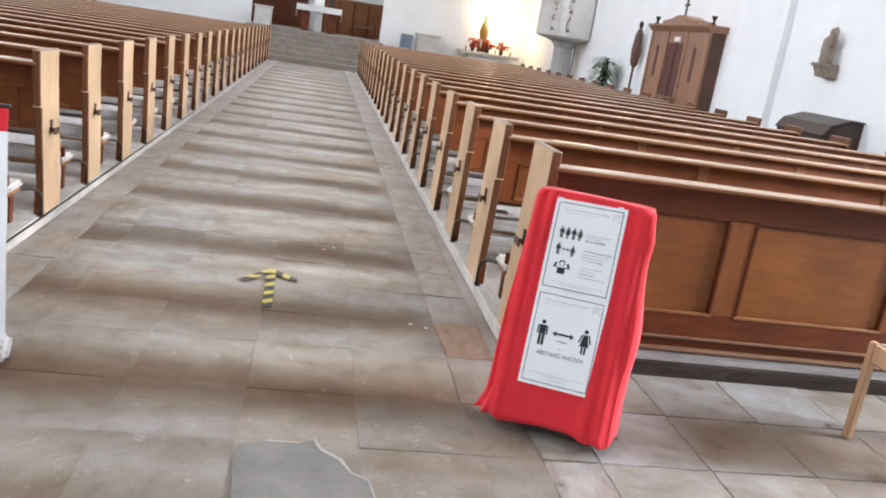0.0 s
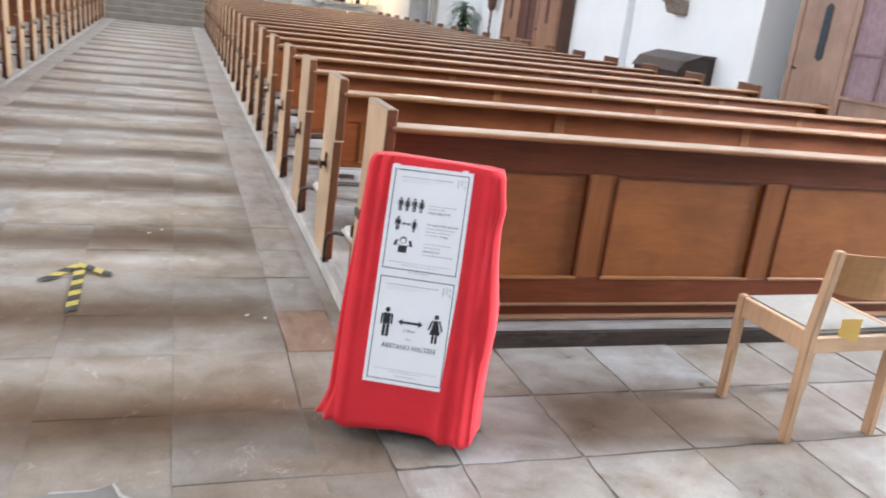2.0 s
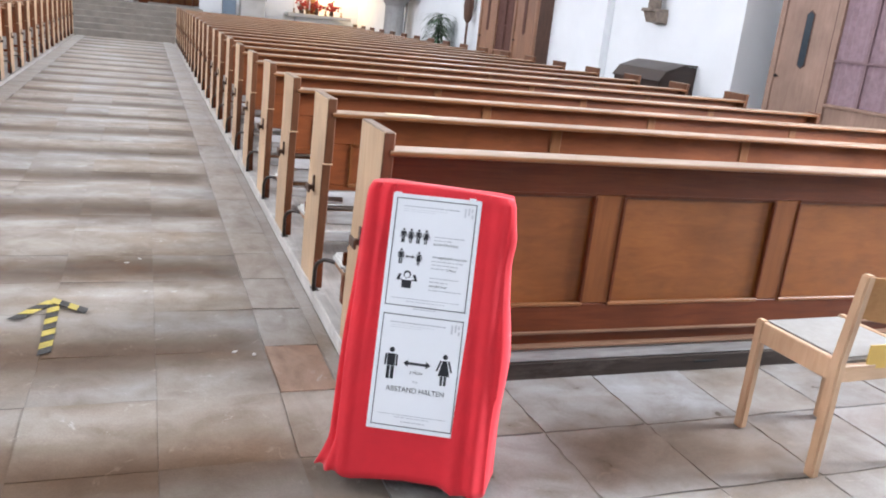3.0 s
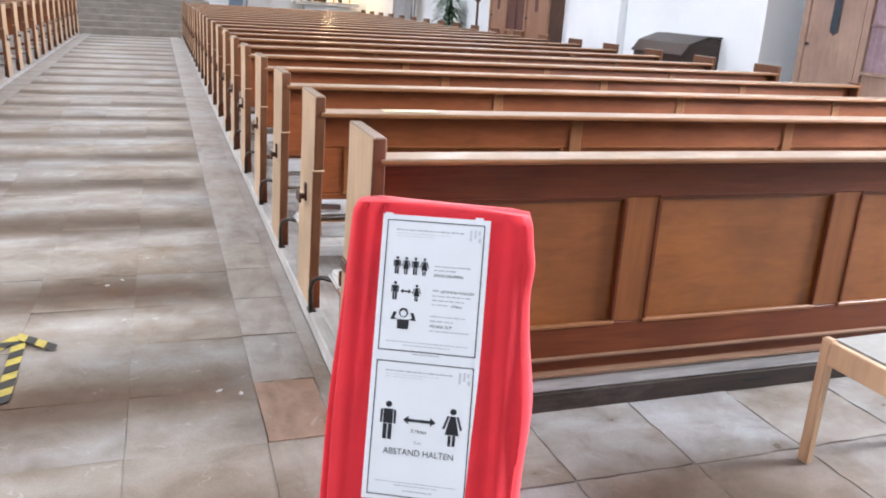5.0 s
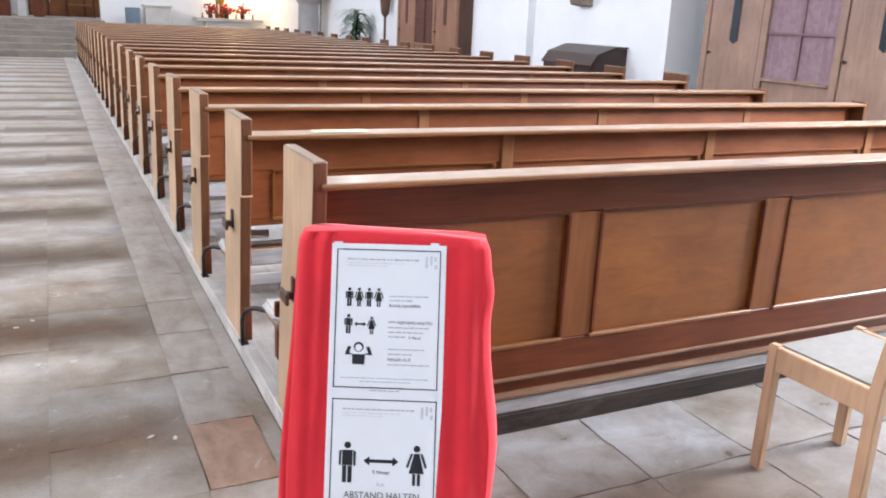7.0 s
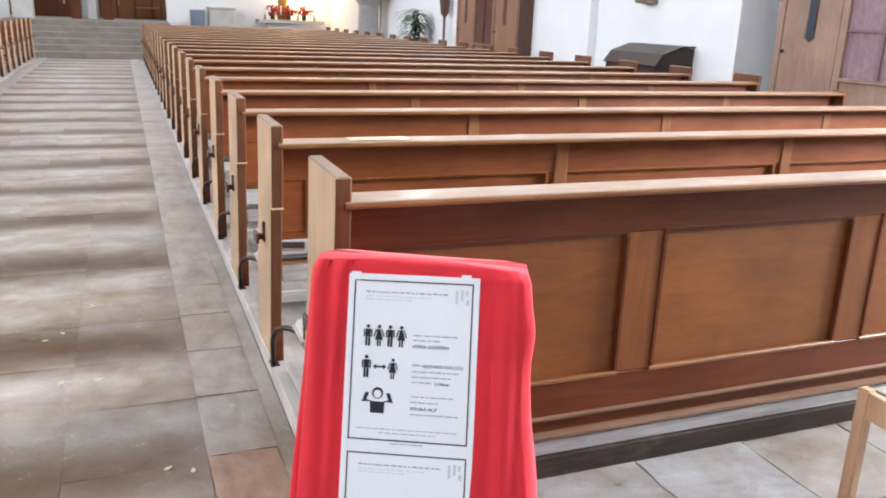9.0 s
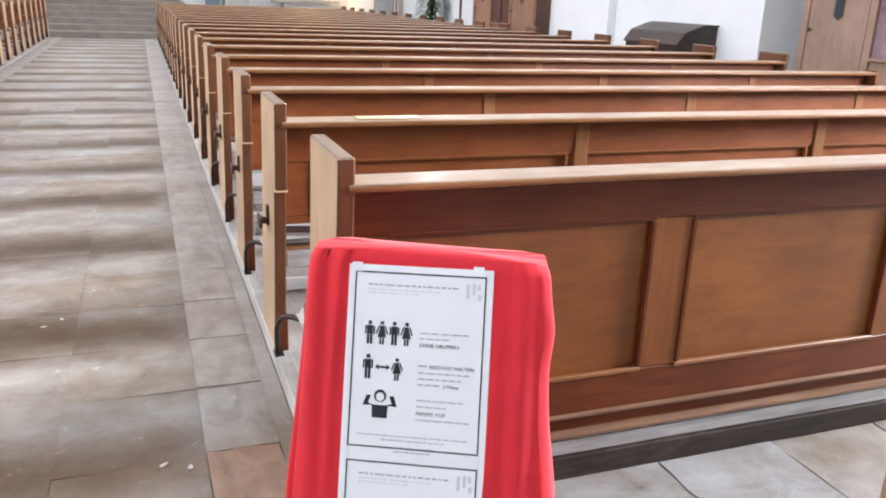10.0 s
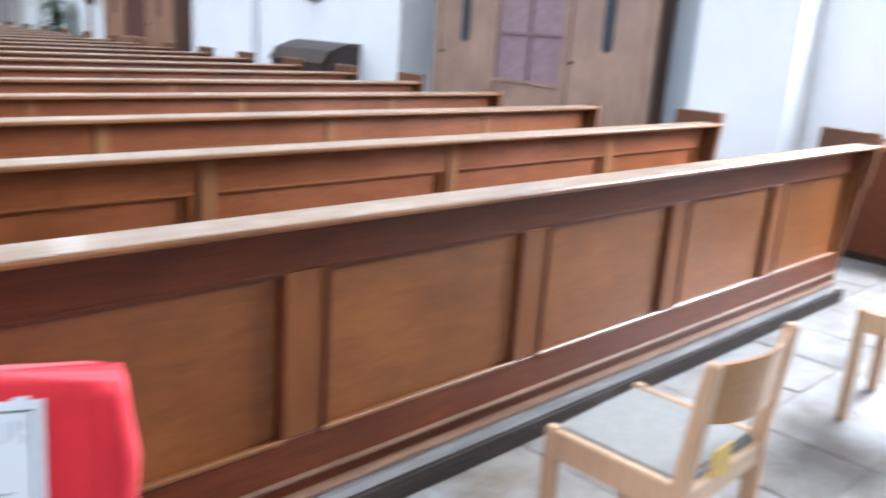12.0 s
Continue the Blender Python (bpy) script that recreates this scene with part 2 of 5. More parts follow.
M_SLAB_WORN = stone("light_banded_sandstone_slabs", [(0.254, 0.228, 0.202), (0.257, 0.236, 0.215), (0.249, 0.236, 0.223), (0.259, 0.229, 0.200), (0.254, 0.231, 0.207), (0.246, 0.234, 0.223), (0.257, 0.237, 0.215), (0.254, 0.223, 0.192)], 0.55, "worn")
M_BORDER = stone("border_sandstone", [(0.320, 0.293, 0.263), (0.327, 0.309, 0.285), (0.307, 0.291, 0.273), (0.320, 0.286, 0.250)], 0.40)
M_JOINT = plain("grey_joint_mortar", (0.25, 0.22, 0.185), 0.85, variation=0.25, scale=8)
M_PATCH = plain("grey_cement", (0.165, 0.155, 0.142), 0.75, variation=0.28, scale=3.5, bump_strength=0.5, rise=0.006)
M_MORTAR = plain("pale_mortar", (0.36, 0.345, 0.325), 0.7, variation=0.15, scale=20)
M_RED = plain("red_cloth", (0.70, 0.014, 0.026), 0.8, variation=0.12, scale=4, bump_strength=0.2, rise=0.004, sheen=0.15)
M_PAPER = plain("laminated_paper", (0.90, 0.915, 0.94), 0.22, variation=0.015, scale=3, bump_strength=0.02)
M_INK = plain("black_ink", (0.012, 0.013, 0.018), 0.4, variation=0.1)
M_PALEINK = plain("pale_ink", (0.62, 0.63, 0.66), 0.4, variation=0.1)
M_GREYINK = plain("grey_ink", (0.42, 0.43, 0.46), 0.4, variation=0.1)
M_BEECH = wood("pale_beech", (0.52, 0.32, 0.185), (0.66, 0.45, 0.285), grain=(9, 9, 1.2), roughness=0.4)
M_BEECHX = wood("pale_beech_rail", (0.52, 0.32, 0.185), (0.66, 0.45, 0.285), grain=(1.2, 9, 9), roughness=0.4)
M_PLY = wood("orange_plywood", (0.40, 0.185, 0.062), (0.53, 0.28, 0.11), grain=(1.2, 9, 9), roughness=0.35)
M_CUSHION = plain("beige_seat_fabric", (0.25, 0.235, 0.213), 0.95, variation=0.09, scale=25, sheen=0.1)
M_YELLOW = plain("yellow_card", (0.66, 0.42, 0.09), 0.5, variation=0.08)
M_STRIP = plain("pale_yellow_fleck", (0.56, 0.44, 0.24), 0.35, variation=0.08)
M_TAPEY = plain("yellow_tape", (0.46, 0.36, 0.06), 0.45, variation=0.2, scale=20)
M_TAPEK = plain("black_tape", (0.022, 0.020, 0.018), 0.5, variation=0.3, scale=20)
M_BLACK = plain("soot_black", (0.006, 0.006, 0.006), 0.95, variation=0.2)
M_CONF = wood("confessional_oak", (0.31, 0.19, 0.142), (0.42, 0.278, 0.212), grain=(8, 8, 1), roughness=0.42)
M_CONFD = wood("confessional_dark_oak", (0.07, 0.03, 0.018), (0.13, 0.06, 0.035), grain=(8, 8, 1), roughness=0.45)
M_CONFB = wood("confessional_brown_oak", (0.25, 0.125, 0.075), (0.36, 0.19, 0.115), grain=(8, 8, 1), roughness=0.42)
M_CURTAIN = plain("purple_curtain", (0.30, 0.20, 0.225), 0.9, variation=0.2, scale=10, sheen=0.2)
M_REDBROWN = plain("red_brown_curtain", (0.12, 0.052, 0.04), 0.85, variation=0.2, scale=10)
M_CURTAIND = plain("dull_purple_bar", (0.23, 0.145, 0.155), 0.7, variation=0.1)
M_GLASSD = plain("dark_leaded_glass", (0.03, 0.045, 0.06), 0.12, variation=0.25, scale=30)
M_BOX = wood("black_brown_cabinet_wood", (0.022, 0.012, 0.009), (0.055, 0.028, 0.02), roughness=0.35)
M_STATUE = plain("carved_sandstone", (0.27, 0.215, 0.175), 0.8, variation=0.3, scale=12, bump_strength=0.5, rise=0.02)
M_LEAF = plain("plant_leaf", (0.035, 0.085, 0.03), 0.45, variation=0.4, scale=3)
M_POT = plain("glazed_pot", (0.06, 0.10, 0.09), 0.35, variation=0.15)
M_PULPIT = plain("pulpit_stone", (0.52, 0.51, 0.49), 0.7, variation=0.1, scale=4)
M_STEP = plain("grey_step_stone", (0.215, 0.188, 0.160), 0.8, variation=0.2, scale=3)
M_POSTTOP = plain("brown_post_top_wood", (0.20, 0.13, 0.085), 0.5, variation=0.2, scale=20)
M_COLUMN = plain("grey_column_stone", (0.36, 0.35, 0.34), 0.7, variation=0.12, scale=5)
M_FLOWER = plain("red_flowers", (0.40, 0.03, 0.02), 0.7, variation=0.35, scale=20)
M_GOLD = plain("gilded_wood", (0.30, 0.17, 0.05), 0.45, 0.5, variation=0.2, scale=12)
M_CLOTH = plain("white_linen", (0.80, 0.80, 0.80), 0.9, variation=0.03)
M_GREYDOOR = plain("blue_grey_panel", (0.14, 0.19, 0.25), 0.5, variation=0.1)
M_GLOW = emitter("warm_lamp", (1.0, 0.72, 0.35), 14.0)
M_SKYPANE = plain("window_lead", (0.2, 0.2, 0.2), 0.5)


# ---- geometry helpers ----
def add_box(bm, lo, hi):
    made = bmesh.ops.create_cube(bm, size=1.0)["verts"]
    c = [(a + b) / 2 for a, b in zip(lo, hi)]
    s = [b - a for a, b in zip(lo, hi)]
    for v in made:
        v.co = Vector((c[0] + v.co.x * s[0], c[1] + v.co.y * s[1], c[2] + v.co.z * s[2]))
    return made


def box(lo, hi, bevel=0.004, segments=1):
    bm = bmesh.new()
    add_box(bm, lo, hi)
    if bevel:
        bmesh.ops.bevel(bm, geom=bm.edges[:], offset=bevel, segments=segments, affect="EDGES")
    return bm


def prism(outline, lo, hi, axis="x", bevel=0.0, segments=1):
    """An outline of (u, v) drawn out along an axis from lo to hi."""
    bm = bmesh.new()
    put = {"x": lambda u, v, w: (w, u, v), "y": lambda u, v, w: (u, w, v), "z": lambda u, v, w: (u, v, w)}[axis]
    a = [bm.verts.new(put(u, v, lo)) for u, v in outline]
    b = [bm.verts.new(put(u, v, hi)) for u, v in outline]
    bm.faces.new(a), bm.faces.new(b[::-1])
    for i in range(len(a)):
        j = (i + 1) % len(a)
        bm.faces.new((a[i], b[i], b[j], a[j]))
    bmesh.ops.recalc_face_normals(bm, faces=bm.faces[:])
    if bevel:
        bmesh.ops.bevel(bm, geom=bm.edges[:], offset=bevel, segments=segments, affect="EDGES")
    return bm


def turned(profile, sides=16, centre=(0, 0)):
    """A body of revolution from (radius, z) pairs."""
    bm = bmesh.new()
    rings = []
    for r, z in profile:
        rings.append([bm.verts.new((centre[0] + r * math.cos(2 * math.pi * i / sides), centre[1] + r * math.sin(2 * math.pi * i / sides), z)) for i in range(sides)])
    for a, b in zip(rings, rings[1:]):
        for i in range(sides):
            j = (i + 1) % sides
            bm.faces.new((a[i], a[j], b[j], b[i]))
    bm.faces.new(rings[0][::-1]), bm.faces.new(rings[-1])
    bmesh.ops.recalc_face_normals(bm, faces=bm.faces[:])
    return bm


def tube(points, radius, sides=8):
    bm = bmesh.new()
    pts = [Vector(p) for p in points]
    rings = []
    for i, p in enumerate(pts):
        d = (pts[min(i + 1, len(pts) - 1)] - pts[max(i - 1, 0)]).normalized()
        side = d.cross(Vector((0.31, 0.17, 0.93)))
        side = (side if side.length > 1e-3 else d.cross(Vector((1, 0, 0)))).normalized()
        up = side.cross(d)
        rings.append([bm.verts.new(p + radius * (math.cos(2 * math.pi * k / sides) * side + math.sin(2 * math.pi * k / sides) * up)) for k in range(sides)])
    for a, b in zip(rings, rings[1:]):
        for k in range(sides):
            j = (k + 1) % sides
            bm.faces.new((a[k], a[j], b[j], b[k]))
    bm.faces.new(rings[0][::-1]), bm.faces.new(rings[-1])
    bmesh.ops.recalc_face_normals(bm, faces=bm.faces[:])
    return bm


def mirrored(bm, sign):
    if sign < 0:
        for v in bm.verts:
            v.co.x = -v.co.x
        bmesh.ops.reverse_faces(bm, faces=bm.faces[:])
    return bm


def mesh_object(name, bm, mat, smooth=False):
    me = bpy.data.meshes.new(name)
    bm.to_mesh(me)
    bm.free()
    me.materials.append(mat)
    if smooth:
        for f in me.polygons:
            f.use_smooth = True
    return new(name, me)


def part(name, bm, mat, parent, label="", smooth=False):
    ob = mesh_object(name, bm, mat, smooth)
    ob.parent = parent
    if label:
        ob["label"] = label
    return ob


def thing(name, label, category, at=None, group=""):
    ob = new(name)
    ob.empty_display_size = 0.2
    if at is not None:
        ob.matrix_world = at
    return tagged(ob, label, category, group)


def structure(name, bm, mat, label):
    return tagged(mesh_object(name, bm, mat), label, name.split("_")[0], kind="structure")


# ---- the church: walls, ceiling, choir ----
WALL_R, WALL_L, BACK, FRONT, TOP = 9.4, -6.7, -2.0, 31.0, 9.0
PIER = 7.5
NICHE = (8.42, 12.55, 4.2)
BAYS = [2.2, 10.5, 17.6, 24.5]
LOW_WINDOW, HIGH_WINDOW = (2.05, 4.05), (4.6, 8.2)
BAYS_R = [5.05, 10.5, 17.6, 24.5]


def side_wall(name, x0, x1, niche, label):
    bm = bmesh.new()
    cuts = []
    for c in BAYS_R if niche else BAYS:
        cuts.append((c - 1.1, c + 1.1, *(LOW_WINDOW if c == BAYS_R[0] else HIGH_WINDOW)))
    y = BACK
    for a, b, z0, z1 in cuts:
        lo_parts = [(y, a, 0, TOP), (a, b, 0, z0), (a, b, z1, TOP)]
        for p, q, r, s in lo_parts:
            if niche and p < PIER:
                add_box(bm, (x0 + 0.4, p, r), (x1 + 0.4, min(q, PIER), s))
                if q <= PIER:
                    continue
                p = PIER
            if niche and p < niche[1] and q > niche[0] and r < niche[2]:
                if p < niche[0]:
                    add_box(bm, (x0, p, r), (x1, niche[0], s))
                if q > niche[1]:
                    add_box(bm, (x0, niche[1], r), (x1, q, s))
                add_box(bm, (x0, max(p, niche[0]), niche[2]), (x1, min(q, niche[1]), s))
            else:
                add_box(bm, (x0, p, r), (x1, q, s))
        y = b
    add_box(bm, (x0, y, 0), (x1, FRONT + 9, TOP))
    return structure(name, bm, M_PLASTER, label)


side_wall("wall_east", WALL_R, WALL_R + 0.6, NICHE, "white plastered side wall with tall windows")
side_wall("wall_west", WALL_L - 0.6, WALL_L, None, "white plastered side wall with tall windows")
# unseen closing wall, made grey to cut light bounced onto the pew backs
structure("wall_back", box((WALL_L - 0.6, BACK - 0.4, 0), (WALL_R + 1.0, BACK, TOP), 0), M_NICHE, "unseen back wall, grey to cut bounced light")
structure("ceiling", box((WALL_L - 0.6, BACK - 0.4, TOP), (WALL_R + 1.0, FRONT + 9.6, TOP + 0.3), 0), M_CEIL, "pale plastered ceiling")
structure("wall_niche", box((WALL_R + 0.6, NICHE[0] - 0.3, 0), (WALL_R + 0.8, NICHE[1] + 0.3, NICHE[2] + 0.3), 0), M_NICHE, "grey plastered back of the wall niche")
bm = bmesh.new()
add_box(bm, (WALL_R - 0.14, 15.9, 0), (WALL_R, 17.35, TOP))
structure("trim_pilaster", bm, M_PLASTER, "shallow white plastered pilaster")

# window lamps stand in the openings of both side walls
for c in BAYS_R:
    low_sill = c == BAYS_R[0]
    window_lamp("window_light", (WALL_R + (0.75 if low_sill else 0.3), c, 3.05 if low_sill else 6.4), (WALL_R - 3, c + (0.6 if low_sill else 0.0), 2.4 if low_sill else 5.0), 2.0, 1.8 if low_sill else 3.5, SKY_LAMP * (2.3 if low_sill else 0.95))
for c in BAYS:
    window_lamp("window_light", (WALL_L - 0.3, c, 6.4), (WALL_L + 3, c, 5.0), 2.1, 3.5, SKY_LAMP * (0.5 if c == BAYS[0] else 0.86))

# leaded windows at the outer face of the openings
M_GLASS, gn, gl, gp = material("window_glass")
gp.inputs["Base Color"].default_value = (0.82, 0.88, 0.92, 1)
gp.inputs["Transmission Weight"].default_value, gp.inputs["Roughness"].default_value = 1.0, 0.12
count = 0
for side_x, bays, out in ((WALL_R, BAYS_R, 1), (WALL_L, BAYS, -1)):
    for c in bays:
        count += 1
        low_sill = c == BAYS_R[0]
        x = side_x + out * (0.9 if low_sill else 0.5)
        z0, z1 = LOW_WINDOW if low_sill else HIGH_WINDOW
        bm = bmesh.new()
        for k in range(4):
            yy = c - 1.1 + 2.2 * k / 3
            add_box(bm, (x - 0.03, max(c - 1.1, yy - 0.03), z0), (x + 0.03, min(c + 1.1, yy + 0.03), z1))
        for k in range(6):
            zz = z0 + (z1 - z0) * k / 5
            add_box(bm, (x - 0.025, c - 1.1, max(z0, zz - 0.02)), (x + 0.025, c + 1.1, min(z1, zz + 0.02)))
        win = structure("window_%d" % count, bm, M_SKYPANE, "tall leaded church window in the side wall")
        pane = part("pane", box((x - 0.004, c - 1.1, z0), (x + 0.004, c + 1.1, z1), 0), M_GLASS, win)
        pane.visible_shadow = False

def trough(y):
    """How deep the floor is worn at y."""
    def smooth(lo, hi):
        u = min(1.0, max(0.0, (y - lo) / (hi - lo)))
        return u * u * (3 - 2 * u)
    at = y + TROUGH_SHIFT * (smooth(5.9, 6.75) - smooth(7.9, 9.2))
    return -0.009 * (1 + math.cos(2 * math.pi * (at - TROUGH_Y) / TROUGH))


# floor under the slabs
structure_floor = structure("floor", box((WALL_L - 0.6, BACK - 0.4, -0.2), (WALL_R + 1.0, FRONT + 9, -0.024), 0), M_JOINT, "stone slab floor with grey joints")

structure("trim_joint_bed", box((2.64, BACK, -0.03), (WALL_R - 0.05, 6.28, -0.0075), 0), M_JOINT, "brown-grey mortar between the floor slabs")

# ---- pews ----
PITCH, ROWS, PEW_LEN = 1.024, 22, 5.11
DECK = 0.08
ROW_R, ROW_L = 6.189, 6.686
AISLE_R, AISLE_L = 2.705, 0.0


def platform(name, x0, x1, y0, y1):
    ob = thing(name, "low worn wooden platform under the pews", "platform")
    part("deck", box((x0, y0 + 0.06, DECK - 0.022), (x1, y1, DECK), 0.003), M_DECK, ob, "worn pale boards")
    part("kick_board", box((x0 + 0.05, y0 + 0.022, 0.0), (x1, y0 + 0.058, DECK), 0.002), M_KICK, ob, "dark kick board")
    if x0 > 1:
        part("vent_slot", box((x0 + 1.69, y0 + 0.0205, 0.040), (x0 + 1.83, y0 + 0.0235, 0.052), 0.001), M_BLACK, ob, "black slot")
    edge = x0 if x0 > 1 else x1
    s = 1 if x0 > 1 else -1
    lo, hi = sorted((edge, edge + s * 0.05))
    part("edge_board", box((lo - 0.004, y0 + 0.02, 0.0), (hi, y1, DECK + 0.003), 0.004), M_DECK, ob, "scuffed pale edge board")
    return ob


platform("pew_platform", AISLE_R, AISLE_R + PEW_LEN + 0.1, ROW_R + 0.06, ROW_R + PITCH * ROWS + 0.1)
platform("pew_platform", AISLE_L - PEW_LEN - 0.1, AISLE_L, ROW_L + 0.06, ROW_L + PITCH * ROWS - 0.4)


def pew_post(x0, x1, sign):
    """The end of a pew: a slab with a gently waisted outline that leans back."""
    prof = [(0.0, 1.10), (0.0, 1.06), (0.010, 0.93), (0.026, 0.772), (0.048, 0.762), (0.060, 0.66), (0.078, 0.5), (0.11, 0.28), (0.13, DECK),
            (0.47, DECK), (0.455, 0.3), (0.43, 0.5), (0.40, 0.62), (0.375, 0.8), (0.36, 0.95), (0.354, 1.10)]
    return mirrored(prism(prof, x0, x1, "x", 0.005), sign)


def pew(sign, kneeler, label, stile_mat=M_STILEB, proud=0.012, tall_end=True):
    """A pew, its aisle end at the origin; sign says to which side it runs."""
    ob = thing("pew", label, "pew", group="rows of church pews")
    L = PEW_LEN

    def b(lo, hi, bevel=0.004, seg=1):
        return mirrored(box(lo, hi, bevel, seg), sign)

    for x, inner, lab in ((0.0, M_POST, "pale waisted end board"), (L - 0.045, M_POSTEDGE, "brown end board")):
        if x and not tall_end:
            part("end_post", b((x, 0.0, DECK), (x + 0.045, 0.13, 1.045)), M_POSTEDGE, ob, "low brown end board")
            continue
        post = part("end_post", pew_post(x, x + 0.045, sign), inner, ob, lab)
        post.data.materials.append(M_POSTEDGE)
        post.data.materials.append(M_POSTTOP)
        # facing picks the tone: sides in the board's own wood, edges dark, top brown
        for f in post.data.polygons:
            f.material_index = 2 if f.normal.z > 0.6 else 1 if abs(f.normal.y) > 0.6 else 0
    ledge = b((-0.002, 0.020, 0.765), (0.047, 0.06, 0.771), 0.001)
    part("ledge", ledge, M_POST, ob)
    part("shoe", b((0.004, 0.105, DECK), (0.05, 0.24, DECK + 0.16), 0.004), M_FRAME, ob, "dark wooden shoe")
    # back, seen from behind
    y = 0.110
    part("top_rail", b((0.045, y - 0.004, 0.86), (L - 0.045, y + 0.035, 1.008)), M_PANELR if proud else M_FRAME, ob)
    low = 0.645 if proud else 0.353
    panel_wood = M_PANELR if proud else M_PANEL
    if proud:
        # the back stops above the seat; two grey boards close the space under it
        part("bottom_rail", b((0.045, y, 0.615), (L - 0.045, y + 0.035, low)), M_PANELR, ob)
        part("lower_board", b((0.047, y + 0.002, 0.430), (L - 0.047, y + 0.024, 0.502), 0.008, 2), M_GREYBOARD, ob, "pale grey lower board")
        part("foot_board", b((0.047, y + 0.012, 0.335), (L - 0.047, y + 0.030, 0.390), 0.004), M_GREYBOARD, ob, "grey foot board")
    else:
        part("bottom_rail", b((0.045, y, 0.215), (L - 0.045, y + 0.035, low)), M_FRAME, ob)
        part("base_board", b((0.045, y + 0.012, 0.15), (L - 0.045, y + 0.035, 0.215)), M_FRAME, ob)
    x0, w, gap = 0.174, 0.838, 0.153
    n = 4 if proud else 5
    edges = [0.045] + [v for i in range(5) for v in (x0 + i * (w + gap), x0 + i * (w + gap) + w)] + [L - 0.045]
    if n == 4:
        edges = [0.045, 0.16]
        for c in (1.315, 2.625, 3.935):
            edges += [c - 0.06, c + 0.04]
        edges += [L - 0.16, L - 0.045]
    for i in range(n + 1):
        part("stile", b((edges[2 * i], y + 0.001, low), (edges[2 * i + 1], y + 0.036, 0.86)), M_PANELR if proud else M_STILE, ob)
        if proud and 0 < i < n:
            part("support_post", b((edges[2 * i] + 0.035, y - proud, DECK), (edges[2 * i + 1], y, 1.006)), stile_mat, ob, "narrow paler post")
    for i in range(n):
        a, c = edges[2 * i + 1], edges[2 * i + 2]
        part("back_panel", b((a - 0.004, y + 0.016, low - 0.004), (c + 0.004, y + 0.028, 0.864), 0), panel_wood, ob, "reddish brown veneered panel")
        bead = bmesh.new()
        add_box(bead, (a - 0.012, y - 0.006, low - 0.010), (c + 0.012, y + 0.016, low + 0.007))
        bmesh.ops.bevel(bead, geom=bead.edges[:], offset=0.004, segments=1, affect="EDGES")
        # lighter wood puts the highlight along the panel's lower edge into the colour
        part("panel_bead", mirrored(bead, sign), M_CAP, ob, "bright edge with its highlight in the colour")
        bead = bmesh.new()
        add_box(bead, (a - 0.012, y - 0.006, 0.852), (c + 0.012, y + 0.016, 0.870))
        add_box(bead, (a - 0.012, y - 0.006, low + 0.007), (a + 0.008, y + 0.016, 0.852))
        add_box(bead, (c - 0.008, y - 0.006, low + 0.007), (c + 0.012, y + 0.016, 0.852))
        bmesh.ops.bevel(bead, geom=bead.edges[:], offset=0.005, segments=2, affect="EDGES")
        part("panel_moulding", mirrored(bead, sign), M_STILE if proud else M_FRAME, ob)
        # dark strip drawn in for the shadow line below the top moulding
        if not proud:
            part("panel_groove", b((a - 0.004, y + 0.0105, 0.842), (c + 0.004, y + 0.0165, 0.850), 0), M_POSTEDGE, ob, "dark strip for the shadow line")
    cap = [(0.004, 1.008), (-0.004, 1.012), (-0.006, 1.022), (-0.002, 1.027), (0.114, 1.029), (0.122, 1.024), (0.122, 1.010), (0.116, 1.006)]
    part("cap_rail", mirrored(prism(cap, 0.026, L - 0.026, "x", 0.0015), sign), M_CAP, ob, "brown cap rail")
    # worn top strip; its pale tone also stands in for the window sheen
    worn_sheen_top = [(0.0, 1.0265), (-0.003, 1.0275), (0.002, 1.0305), (0.112, 1.0325), (0.118, 1.0300), (0.114, 1.0285)]
    part("cap_top", mirrored(prism(worn_sheen_top, 0.028, L - 0.028, "x", 0), sign), M_CAPTOP, ob, "worn pale top with window sheen in its colour")
    # the mouldings' pale wood carries their highlights
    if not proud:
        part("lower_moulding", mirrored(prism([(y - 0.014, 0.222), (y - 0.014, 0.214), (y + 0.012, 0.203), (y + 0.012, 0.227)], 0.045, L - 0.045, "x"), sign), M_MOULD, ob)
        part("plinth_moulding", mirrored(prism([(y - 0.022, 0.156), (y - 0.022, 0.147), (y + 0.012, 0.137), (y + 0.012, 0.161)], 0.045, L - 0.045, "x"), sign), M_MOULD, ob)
        part("plinth_board", b((0.045, y - 0.012, 0.081), (L - 0.045, y + 0.03, 0.136)), M_GREYBOARD, ob, "weathered grey plinth board")
    # seat, on the far side
    part("seat", b((0.075, 0.34, 0.41), (L - 0.046, 0.75, 0.435), 0.006, 2), M_SEAT, ob)
    part("seat_cushion", b((0.085, 0.40, 0.436), (L - 0.05, 0.765, 0.462), 0.012, 2), M_FELT, ob, "flat grey felt seat pad")
    for x in (1.02, 2.5, 4.0):
        part("seat_bracket", b((x, 0.13, DECK), (x + 0.04, 0.66, 0.41)), M_FRAME, ob)
    part("seat_apron", b((0.05, 0.70, 0.345), (L - 0.05, 0.72, 0.41)), M_FRAME, ob)
    # coat hook on the aisle side
    hook = bmesh.new()
    add_box(hook, (-0.010, 0.205, 0.585), (0.0, 0.237, 0.672))
    add_box(hook, (-0.034, 0.208, 0.595), (-0.010, 0.234, 0.62))
    add_box(hook, (-0.042, 0.175, 0.585), (-0.030, 0.262, 0.628))
